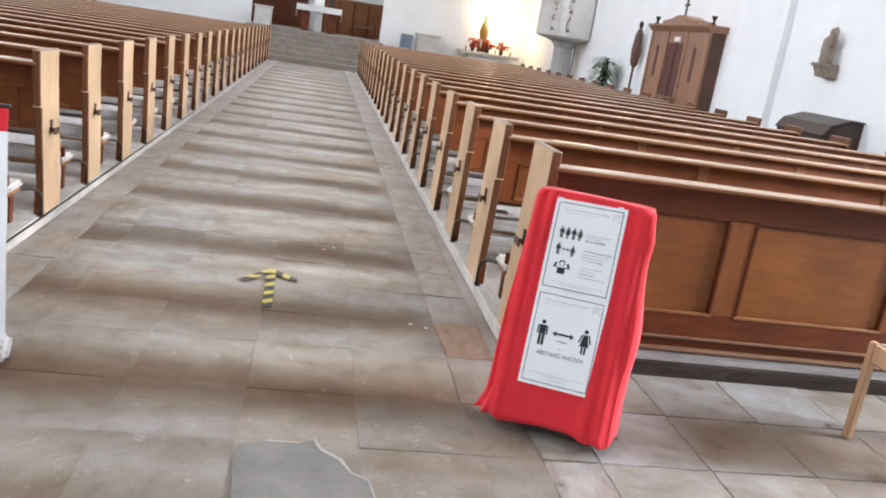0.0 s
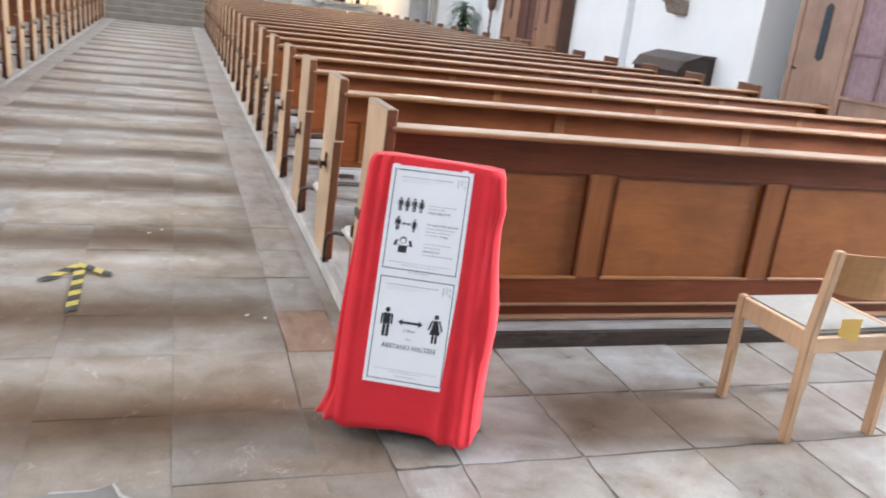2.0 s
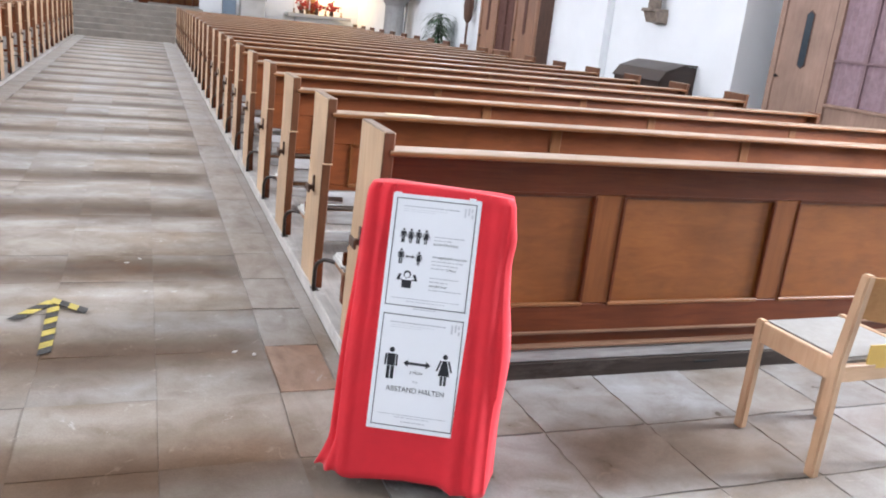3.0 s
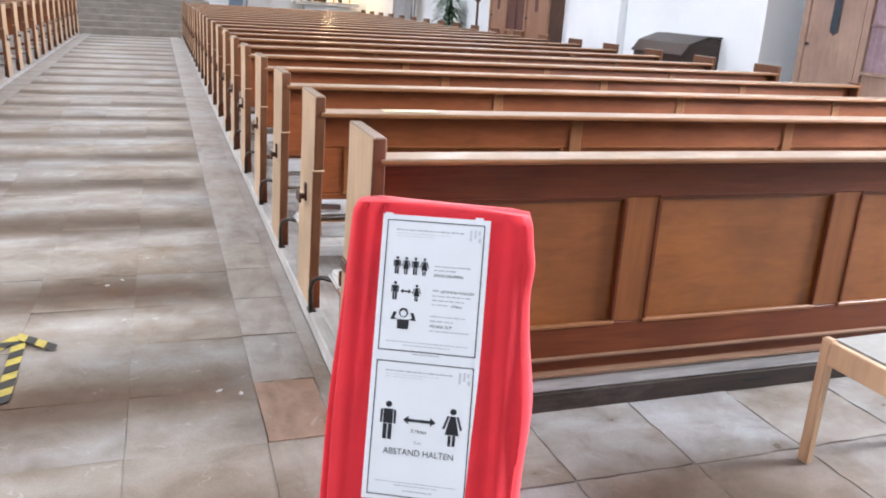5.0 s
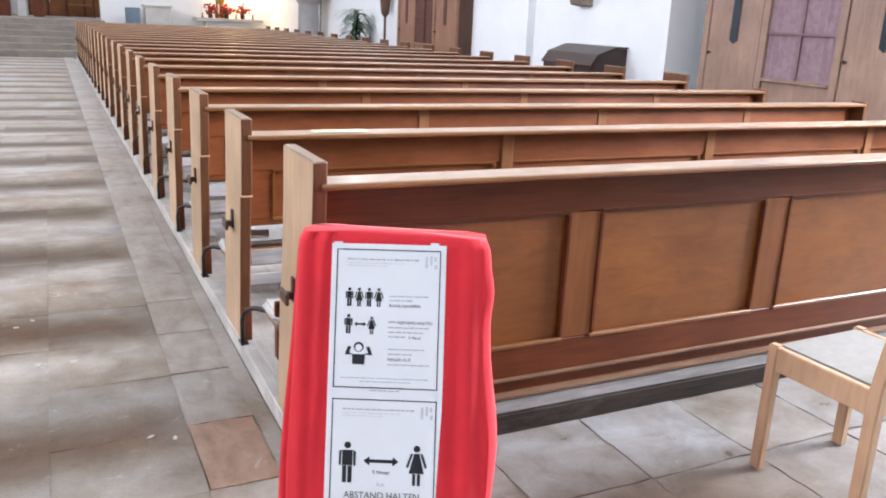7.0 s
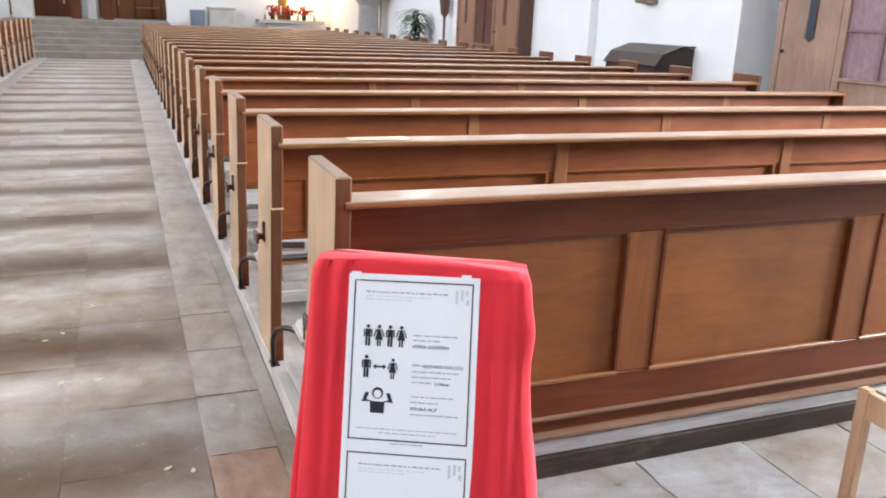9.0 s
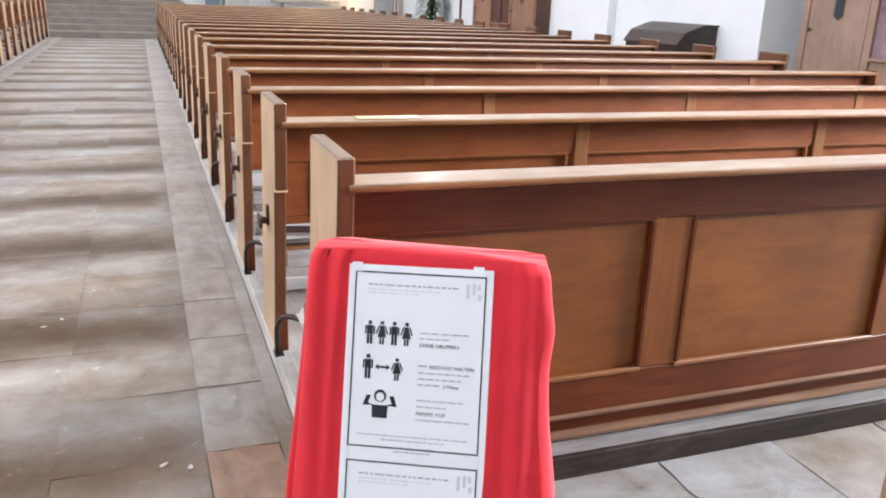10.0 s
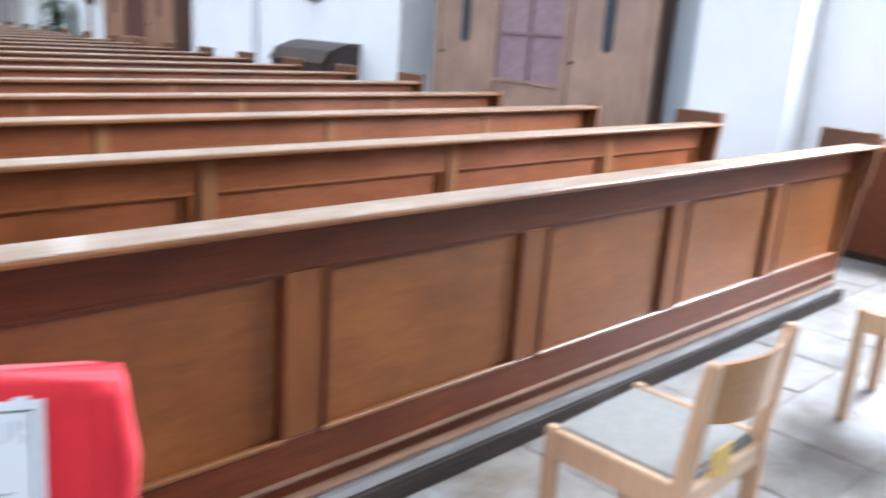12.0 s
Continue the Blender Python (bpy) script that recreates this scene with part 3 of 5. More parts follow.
    bmesh.ops.bevel(hook, geom=hook.edges[:], offset=0.004, segments=1, affect="EDGES")
    part("coat_hook", mirrored(hook, sign), M_BRASS, ob, "dark metal hook")
    if kneeler:
        part("kneeler_board", b((0.065, -0.29, 0.272), (L - 0.06, -0.09, 0.298), 0.006), M_SEAT, ob)
        part("kneeler_pad", b((0.05, -0.30, 0.298), (L - 0.07, -0.08, 0.344), 0.018, 3), M_PADW, ob, "pale worn kneeling board")
        for x in (0.10, 1.7, 3.4, L - 0.15):
            part("kneeler_leg", b((x, -0.26, DECK), (x + 0.035, -0.19, 0.272)), M_PADW, ob, "pale worn leg")
            part("kneeler_leg", b((x, -0.15, DECK), (x + 0.035, -0.10, 0.272)), M_FRAME, ob)
    arc = [(0.0, 0.075, DECK), (0.0, 0.075, 0.19)]
    arc += [(0.055 * (1 - math.cos(a)), 0.075 - 0.08 * (1 - math.cos(a)), 0.19 + 0.08 * math.sin(a)) for a in [math.pi / 2 * k / 6 for k in range(1, 7)]]
    arc += [(0.09, -0.06, 0.272), (0.10, -0.10, 0.275)]
    part("kneeler_iron", mirrored(tube(arc, 0.011), sign), M_IRON, ob, "bent iron bracket", smooth=True)
    part("bracket_foot", b((-0.012, 0.055, DECK), (0.025, 0.12, DECK + 0.008), 0.002), M_IRON, ob)
    return ob


first = pew(1, False, "brown panelled wooden pew seen from behind, last row", M_STILE, 0.0)
first.matrix_world = pose(AISLE_R, ROW_R, 0)
row = pew(1, True, "brown panelled wooden pew with pale end board")
row.matrix_world = pose(AISLE_R, ROW_R + PITCH, 0)
plain_row = pew(1, True, "brown panelled wooden pew with a low outer end board", tall_end=False)
plain_row.matrix_world = pose(AISLE_R, ROW_R + PITCH * 2, 0)
for k in range(3, ROWS):
    copy_thing(plain_row if k < 4 else row, pose(AISLE_R + random.uniform(-0.004, 0.004), ROW_R + PITCH * k, 0, 0, 0, random.uniform(-0.08, 0.08)))
row_l = pew(-1, True, "brown panelled wooden pew with pale end board")
row_l.matrix_world = pose(AISLE_L, ROW_L, 0)
for k in range(1, ROWS):
    copy_thing(row_l, pose(AISLE_L + random.uniform(-0.004, 0.004), ROW_L + PITCH * k, 0, 0, 0, random.uniform(-0.08, 0.08)))

for i, (x, y, turn) in enumerate(((2.84, 6.70, 8), (2.86, 7.73, -12))):
    book = thing("hymn_booklet", "thin dark-covered booklet lying on the pew seat", "booklet", pose(x, y, 0.4622, 0, 0, turn))
    part("pages", box((-0.07, -0.05, 0.0), (0.07, 0.05, 0.012), 0.001), M_PAPER, book)
    part("cover", box((-0.072, -0.052, 0.012), (0.073, 0.052, 0.0145), 0.001), M_IRON, book, "dark cover")

# thin yellow sheet added for the bright fleck on the second row's cap rail
tag = tagged(mesh_object("reserved_notice", box((3.02, ROW_R + PITCH + 0.02, 1.0335), (3.27, ROW_R + PITCH + 0.10, 1.0355), 0), M_STRIP), "thin pale yellow sheet for the bright fleck on the pew's cap rail", "notice")


# ---- the sign under the red cloth ----
SIGN = Matrix.Translation((2.606, 5.508, 0.0)) @ Matrix.Rotation(radians(-28.8), 4, "Z")
LEAN = math.tan(radians(17.7))
SIGN_H, HEM, CLOTH_X = 0.978, 0.030, 0.051


def cloth_mesh():
    bm = bmesh.new()
    nz, na = 36, 120
    rings = []
    for i in range(nz + 1):
        s = i / nz
        z = HEM + (SIGN_H - HEM) * s
        half = 0.256 - 0.016 * s + 0.006 * math.exp(-((s - 0.42) / 0.2) ** 2)
        deep = 0.20 - 0.12 * s
        top = max(0.0, (s - 0.95) / 0.05)
        ring = []
        for k in range(na):
            a = 2 * math.pi * k / na
            c, q = math.cos(a), math.sin(a)
            e = 0.28
            x = half * math.copysign(abs(c) ** e, c)
            y = deep / 2 * math.copysign(abs(q) ** e, q) + deep / 2
            side = max(0.0, abs(c) ** 3)
            back = max(0.0, q)
            fold = 0.012 * math.sin(9 * a + 3 * s) * (side * 1.2 + back) * (1 - 0.6 * s)
            right = max(0.0, c) ** 2
            x += fold * 0.7 + right * 0.022 * (1 - s) + right * 0.016 * math.exp(-((s - 0.46) / 0.15) ** 2) + right * 0.010 * math.exp(-((s - 0.86) / 0.05) ** 2)
            if c < 0 and s < 0.12:
                x -= 0.040 * (1 - s / 0.12) ** 1.2 * abs(c) ** 2
            if c < 0:
                x -= 0.022 * s * abs(c) ** 2
            y += fold * 0.5
            if q < 0 and x > 0.13:
                y -= 0.014 * math.sin((x - 0.13) * 48 + 1.6 * s) ** 2 * min(1, (x - 0.13) / 0.03) * (0.35 + 0.65 * (1 - s))
            if q < 0 and x < -0.18:
                y -= 0.008 * math.sin((x + 0.18) * 60 + 2 * s) ** 2
            hem = (0.016 + 0.009 * math.sin(3.6 * x / 0.25 + 0.6) + 0.005 * math.sin(11 * a)) * max(0.0, 1 - s * 5)
            shrink = 1 - 0.035 * top ** 2
            zz = z + max(hem, 0.002) * (1 - s)
            ring.append(bm.verts.new((x * shrink + CLOTH_X, (y - deep / 2) * shrink + deep / 2 + LEAN * zz, zz - 0.010 * top * top * (abs(c) ** 6))))
        rings.append(ring)
    for a, b in zip(rings, rings[1:]):
        for k in range(na):
            j = (k + 1) % na
            bm.faces.new((a[k], a[j], b[j], b[k]))
    cap = bm.verts.new((CLOTH_X, 0.04 + LEAN * (SIGN_H + 0.003), SIGN_H + 0.004))
    for k in range(na):
        bm.faces.new((rings[-1][k], rings[-1][(k + 1) % na], cap))
    bmesh.ops.recalc_face_normals(bm, faces=bm.faces[:])
    return bm


sign = thing("notice_stand", "notice stand draped in red cloth with two laminated posters", "sign", SIGN)
part("board", box((-0.17, 0.08, 0.0), (0.17, 0.10, 0.86), 0.003), M_IRON, sign, "dark inner board").matrix_local = Matrix.Rotation(-math.atan(LEAN), 4, "X") @ Matrix.Translation((CLOTH_X, 0.0, 0.03))
drape = part("cloth", cloth_mesh(), M_RED, sign, "bright red draped cloth", smooth=True)
drape.modifiers.new("hem", "SOLIDIFY").thickness = -0.003
# the posters hang a little askew on the leaning face
FACE = Matrix.Rotation(-math.atan(LEAN), 4, "X") @ Matrix.Translation((0, 0, 0.575)) @ Matrix.Rotation(-0.0307, 4, "Y") @ Matrix.Translation((0, 0, -0.575))


def flat(name, bm, mat, parent, label="", lift=0.0):
    """A thin piece on the sign's leaning face: x across, z up the face, y out of it."""
    for v in bm.verts:
        v.co.y -= lift
    ob = part(name, bm, mat, parent, label)
    ob.matrix_local = FACE
    return ob


def strip(x0, z0, x1, z1, thick=0.0006):
    bm = bmesh.new()
    add_box(bm, (x0, -thick, z0), (x1, 0, z1))
    return bm


def disc(bm, x, z, r, sides=14, thick=0.0006):
    a = [bm.verts.new((x + r * math.cos(2 * math.pi * i / sides), -thick, z + r * math.sin(2 * math.pi * i / sides))) for i in range(sides)]
    bm.faces.new(a[::-1])


def poly(bm, pts, thick=0.0006):
    bm.faces.new([bm.verts.new((x, -thick, z)) for x, z in pts])


def icon(x, z, h, skirt):
    """A plain upright mark: a dot over a bar or over a wedge."""
    bm = bmesh.new()
    disc(bm, x, z + 0.92 * h, 0.085 * h)
    if skirt:
        poly(bm, [(x - 0.07 * h, z + 0.80 * h), (x + 0.07 * h, z + 0.80 * h), (x + 0.19 * h, z + 0.30 * h), (x - 0.19 * h, z + 0.30 * h)])
        for s in (-1, 1):
            poly(bm, [(x + s * 0.09 * h, z + 0.80 * h), (x + s * 0.15 * h, z + 0.80 * h), (x + s * 0.27 * h, z + 0.46 * h), (x + s * 0.21 * h, z + 0.44 * h)])
            poly(bm, [(x + s * 0.02 * h, z + 0.29 * h), (x + s * 0.10 * h, z + 0.29 * h), (x + s * 0.10 * h, z), (x + s * 0.02 * h, z)])
    else:
        poly(bm, [(x - 0.13 * h, z + 0.80 * h), (x + 0.13 * h, z + 0.80 * h), (x + 0.13 * h, z + 0.42 * h), (x - 0.13 * h, z + 0.42 * h)])
        for s in (-1, 1):
            poly(bm, [(x + s * 0.145 * h, z + 0.80 * h), (x + s * 0.21 * h, z + 0.76 * h), (x + s * 0.21 * h, z + 0.42 * h), (x + s * 0.155 * h, z + 0.42 * h)])
            poly(bm, [(x + s * 0.015 * h, z + 0.41 * h), (x + s * 0.12 * h, z + 0.41 * h), (x + s * 0.12 * h, z), (x + s * 0.015 * h, z)])
    bmesh.ops.recalc_face_normals(bm, faces=bm.faces[:])
    return bm


def double_arrow(x0, x1, z, h):
    bm = bmesh.new()
    poly(bm, [(x0, z), (x0 + 1.3 * h, z + h), (x0 + 1.3 * h, z + 0.35 * h), (x1 - 1.3 * h, z + 0.35 * h), (x1 - 1.3 * h, z + h), (x1, z),
              (x1 - 1.3 * h, z - h), (x1 - 1.3 * h, z - 0.35 * h), (x0 + 1.3 * h, z - 0.35 * h), (x0 + 1.3 * h, z - h)])
    return bm


def lettering(text, x, z, size, mat, parent, centred=False, width=None):
    cu = bpy.data.curves.new("lettering", "FONT")
    cu.body, cu.size = text, size
    cu.align_x = "CENTER" if centred else "LEFT"
    tmp = bpy.data.objects.new("lettering", cu)
    scene.collection.objects.link(tmp)
    me = bpy.data.meshes.new_from_object(tmp.evaluated_get(bpy.context.evaluated_depsgraph_get()))
    bpy.data.objects.remove(tmp)
    if width:
        ext = max(v.co.x for v in me.vertices) - min(v.co.x for v in me.vertices)
        for v in me.vertices:
            v.co.x *= width / ext
    for v in me.vertices:
        v.co = Vector((v.co.x + x, -0.0076, v.co.y + z))
    me.materials.clear()
    me.materials.append(mat)
    ob = new("lettering", me)
    ob.parent = parent
    ob.matrix_parent_inverse = Matrix.Identity(4)
    return ob


def border(x0, z0, x1, z1, w):
    bm = bmesh.new()
    for a, b, c, d in ((x0, z1 - w, x1, z1), (x0, z0, x1, z0 + w), (x0, z0 + w, x0 + w, z1 - w), (x1 - w, z0 + w, x1, z1 - w)):
        add_box(bm, (a, -0.0006, b), (c, 0, d))
    return bm


# the face's height coordinate runs along the slope
PX0, PX1 = -0.103, 0.196
PZ0, PZM, PZ1 = 0.217, 0.614, 1.002
def poster(z0, z1, label):
    p = flat("poster", box((PX0, -0.0025, z0), (PX1, 0.0, z1), 0.0008), M_PAPER, sign, label, 0.004)
    return p


low = poster(PZ0, PZM, "white laminated poster about keeping distance")
high = poster(PZM - 0.004, PZ1, "white laminated poster with rules in pictograms")


def on(name, bm, mat, parent):
    for v in bm.verts:
        v.co.y -= 0.0068
    ob = part(name, bm, mat, parent)
    return tagged(ob, "lines of small print", kind="stuff") if name == "printed_line" else ob


def print_bars(parent, rows):
    """Lines too small to read: short bars with word gaps."""
    bm = bmesh.new()
    rng = random.Random(len(rows) * 7 + 1)
    for x, z, w, h in rows:
        if w < 0.02:
            add_box(bm, (x, -0.0004, z), (x + w, 0, z + h))
            continue
        at = x
        while at < x + w - 0.004:
            n = min(rng.uniform(0.006, 0.02), x + w - at)
            add_box(bm, (at, -0.0004, z), (at + n, 0, z + h * rng.uniform(0.75, 1.0)))
            at += n + 0.0032
    return bm


X = lambda u: PX0 + u * (PX1 - PX0)
for p, z0, z1 in ((low, PZ0, PZM), (high, PZM, PZ1)):
    on("printed_border", border(PX0 + 0.014, z0 + 0.014, PX1 - 0.014, z1 - 0.014, 0.0028), M_INK, p)
    on("printed_line", print_bars(p, [(X(0.14), z1 - 0.042, 0.19, 0.0035)]), M_GREYINK, p)
    on("printed_line", print_bars(p, [(X(0.14), z1 - 0.051, 0.155, 0.0018), (X(0.14), z1 - 0.058, 0.11, 0.0018)]), M_PALEINK, p)
    on("printed_emblem", print_bars(p, [(X(0.82), z1 - 0.06, 0.006, 0.03), (X(0.86), z1 - 0.052, 0.006, 0.024), (X(0.90), z1 - 0.062, 0.007, 0.012), (X(0.895), z1 - 0.042, 0.006, 0.012)]), M_PALEINK, p)
zb = PZ1
for i, u in enumerate((0.167, 0.252, 0.338, 0.423)):
    on("pictogram", icon(X(u), zb - 0.163, 0.048, i % 2 == 1), M_INK, high)
on("pictogram", icon(X(0.165), zb - 0.234, 0.050, False), M_INK, high)
on("pictogram", icon(X(0.368), zb - 0.235, 0.046, True), M_INK, high)
on("arrow_mark", double_arrow(X(0.215), X(0.32), zb - 0.209, 0.006), M_INK, high)
mark = bmesh.new()
MX, MZ = X(0.262), zb - 0.268
disc(mark, MX, MZ, 0.013, 18)
poly(mark, [(MX - 0.017, MZ - 0.019), (MX + 0.017, MZ - 0.019), (MX + 0.0155, MZ - 0.045), (MX - 0.0155, MZ - 0.045)])
for s in (-1, 1):
    poly(mark, [(MX + s * 0.013, MZ - 0.019), (MX + s * 0.036, MZ - 0.021), (MX + s * 0.028, MZ + 0.001), (MX + s * 0.019, MZ), (MX + s * 0.025, MZ - 0.015)])
bmesh.ops.recalc_face_normals(mark, faces=mark.faces[:])
on("pictogram", mark, M_INK, high)
dots = bmesh.new()
disc(dots, MX, MZ - 0.002, 0.009, 14, 0.001)
bmesh.ops.recalc_face_normals(dots, faces=dots.faces[:])
on("pictogram_window", dots, M_PAPER, high)
TX = X(0.515)
on("printed_line", print_bars(high, [(TX, zb - 0.136, 0.100, 0.003), (TX, zb - 0.147, 0.060, 0.003)]), M_GREYINK, high)
lettering("KEINE GRUPPEN", TX, zb - 0.163, 0.0105, M_INK, high, width=0.080)
on("printed_line", print_bars(high, [(TX, zb - 0.203, 0.018, 0.0035), (TX, zb - 0.217, 0.105, 0.003), (TX, zb - 0.229, 0.090, 0.003), (TX, zb - 0.241, 0.046, 0.003)]), M_GREYINK, high)
lettering("ABSTAND HALTEN", TX + 0.022, zb - 0.206, 0.0105, M_INK, high, width=0.092)
lettering("2 Meter", TX + 0.052, zb - 0.244, 0.0105, M_INK, high, width=0.034)
on("printed_line", print_bars(high, [(TX, zb - 0.273, 0.095, 0.003), (TX, zb - 0.286, 0.062, 0.003), (TX, zb - 0.313, 0.115, 0.003)]), M_GREYINK, high)
lettering("MASKE AUF", TX, zb - 0.302, 0.0105, M_INK, high, width=0.060)
on("printed_line", print_bars(high, [(X(0.11), zb - 0.349, 0.232, 0.0022), (X(0.28), zb - 0.358, 0.13, 0.0022), (X(0.36), zb - 0.373, 0.085, 0.003), (X(0.37), zb - 0.381, 0.078, 0.003)]), M_GREYINK, high)
zb = PZM
on("pictogram", icon(X(0.195), zb - 0.229, 0.104, False), M_INK, low)
on("pictogram", icon(X(0.795), zb - 0.231, 0.102, True), M_INK, low)
on("arrow_mark", double_arrow(X(0.335), X(0.64), zb - 0.172, 0.012), M_INK, low)
lettering("2 Meter", X(0.49), zb - 0.205, 0.014, M_INK, low, True)
lettering("Bitte", X(0.49), zb - 0.235, 0.011, M_GREYINK, low, True)
lettering("ABSTAND HALTEN", X(0.50), zb - 0.268, 0.024, M_INK, low, True, width=0.195)
on("printed_line", print_bars(low, [(X(0.12), zb - 0.345, 0.225, 0.0022), (X(0.30), zb - 0.353, 0.12, 0.0022), (X(0.38), zb - 0.367, 0.08, 0.003)]), M_GREYINK, low)
for u, z in ((0.02, PZ1 - 0.004), (0.86, PZ1 - 0.002)):
    flat("tape", box((X(u), -0.0034, z - 0.012), (X(u) + 0.022, -0.0026, z + 0.008), 0), M_PAPER, sign, "clear adhesive tape", 0.004)

# ---- banner on the other side of the aisle ----
banner = thing("roll_up_banner", "white roll-up banner with a red top stripe", "banner", pose(0.075, 5.80, 0, 0, 0, 14))
part("base", box((-0.42, -0.09, 0.0), (0.42, 0.09, 0.07), 0.02, 3), M_PULPIT, banner, "pale grey base")
part("sheet", box((-0.40, -0.006, 0.07), (0.40, 0.0, 0.93), 0), M_PAPER, banner, "white printed sheet")
part("stripe", box((-0.40, -0.007, 0.93), (0.40, 0.001, 1.02), 0.001), M_RED, banner, "red top stripe")
part("top_bar", box((-0.41, -0.012, 1.02), (0.41, 0.008, 1.035), 0.004), M_IRON, banner)


# ---- chairs ----
def chair(label):
    """A stacking chair; its seat's front looks along +y."""
    ob = thing("chair", label, "chair", group="loose chairs behind the pews")
    for s in (-1, 1):
        part("front_leg", box((s * 0.225 - 0.018, 0.165, 0), (s * 0.225 + 0.018, 0.21, 0.464), 0.006, 2), M_BEECH, ob)
        post = prism([(-0.235, 0.0), (-0.19, 0.0), (-0.185, 0.45), (-0.225, 0.785), (-0.262, 0.785), (-0.232, 0.45)], s * 0.225 - 0.018, s * 0.225 + 0.018, "x", 0.005, 2)
        part("back_leg", post, M_BEECH, ob)
        part("side_rail", box((s * 0.225 - 0.014, -0.19, 0.375), (s * 0.225 + 0.014, 0.17, 0.458), 0.004), M_BEECH, ob)
    part("front_rail", box((-0.21, 0.175, 0.385), (0.21, 0.195, 0.44), 0.004), M_BEECHX, ob)
    part("back_rail", box((-0.21, -0.225, 0.375), (0.21, -0.20, 0.44), 0.004), M_BEECHX, ob)
    part("seat_pad", box((-0.209, -0.20, 0.425), (0.209, 0.200, 0.459), 0.010, 3), M_CUSHION, ob, "flat beige upholstered seat")
    bm = bmesh.new()
    n = 10
    grid = []
    for k in range(n + 1):
        u = k / n * 2 - 1
        y = -0.232 - 0.045 * (1 - u * u)
        grid.append([bm.verts.new((0.208 * u, y + d - 0.06 * (z - 0.63), z - (0.02 * (1 - u * u) if z < 0.7 else 0))) for z, d in ((0.625, 0), (0.775, -0.006), (0.775, 0.006), (0.625, 0.012))])
    for a, b in zip(grid, grid[1:]):
        for i in range(4):
            bm.faces.new((a[i], a[(i + 1) % 4], b[(i + 1) % 4], b[i]))
    bm.faces.new(grid[0][::-1]), bm.faces.new(grid[-1])
    bmesh.ops.recalc_face_normals(bm, faces=bm.faces[:])
    part("backrest", bm, M_PLY, ob, "curved orange plywood backrest", smooth=False)
    return ob


chair_a = chair("pale beech chair with beige seat and curved plywood back")
chair_a.matrix_world = pose(4.472, 5.555, 0, 0, 0, 2) @ Matrix.Diagonal((1, 0.98, 1.045, 1))
copy_thing(chair_a, pose(6.36, 5.42, 0, 0, 0, 4) @ Matrix.Diagonal((1, 0.98, 1.045, 1)))
tagged(mesh_object("seat_card", box((4.385, 5.333, 0.440), (4.485, 5.3388, 0.535), 0.001), M_YELLOW), "yellow card leaning on the chair's rear rail", "card")


# ---- floor arrow of striped tape ----
arrow = thing("tape_arrow", "arrow of yellow and black striped tape on the floor", "floor marking", pose(1.464, 6.80, 0.004, 0, 0, 1))


def tape(length, at, turn, mats):
    n = max(3, round(length / 0.062))
    for i in range(n):
        a, b = length * i / n, length * (i + 1) / n
        bm = bmesh.new()
        sk = 0.018
        lo = [bm.verts.new(p) for p in ((-0.026, a - sk, 0), (0.026, a + sk, 0), (0.026, b + sk, 0), (-0.026, b - sk, 0))]
        hi = [bm.verts.new(v.co + Vector((0, 0, 0.0015))) for v in lo]
        bm.faces.new(lo[::-1]), bm.faces.new(hi)
        for k in range(4):
            bm.faces.new((lo[k], lo[(k + 1) % 4], hi[(k + 1) % 4], hi[k]))
        mid = 6.80 + at[1] + (a + b) / 2 * math.cos(radians(turn))
        part("tape_stripe", bm, mats[i % 2], arrow).matrix_local = pose(at[0], at[1], at[2] + trough(mid) + 0.002, 0, 0, turn)


tape(0.58, (0, 0, 0), 0, (M_TAPEK, M_TAPEY))
tape(0.27, (-0.005, 0.60, 0.002), 147, (M_TAPEY, M_TAPEK))
tape(0.23, (-0.015, 0.60, 0.004), -134, (M_TAPEY, M_TAPEK))


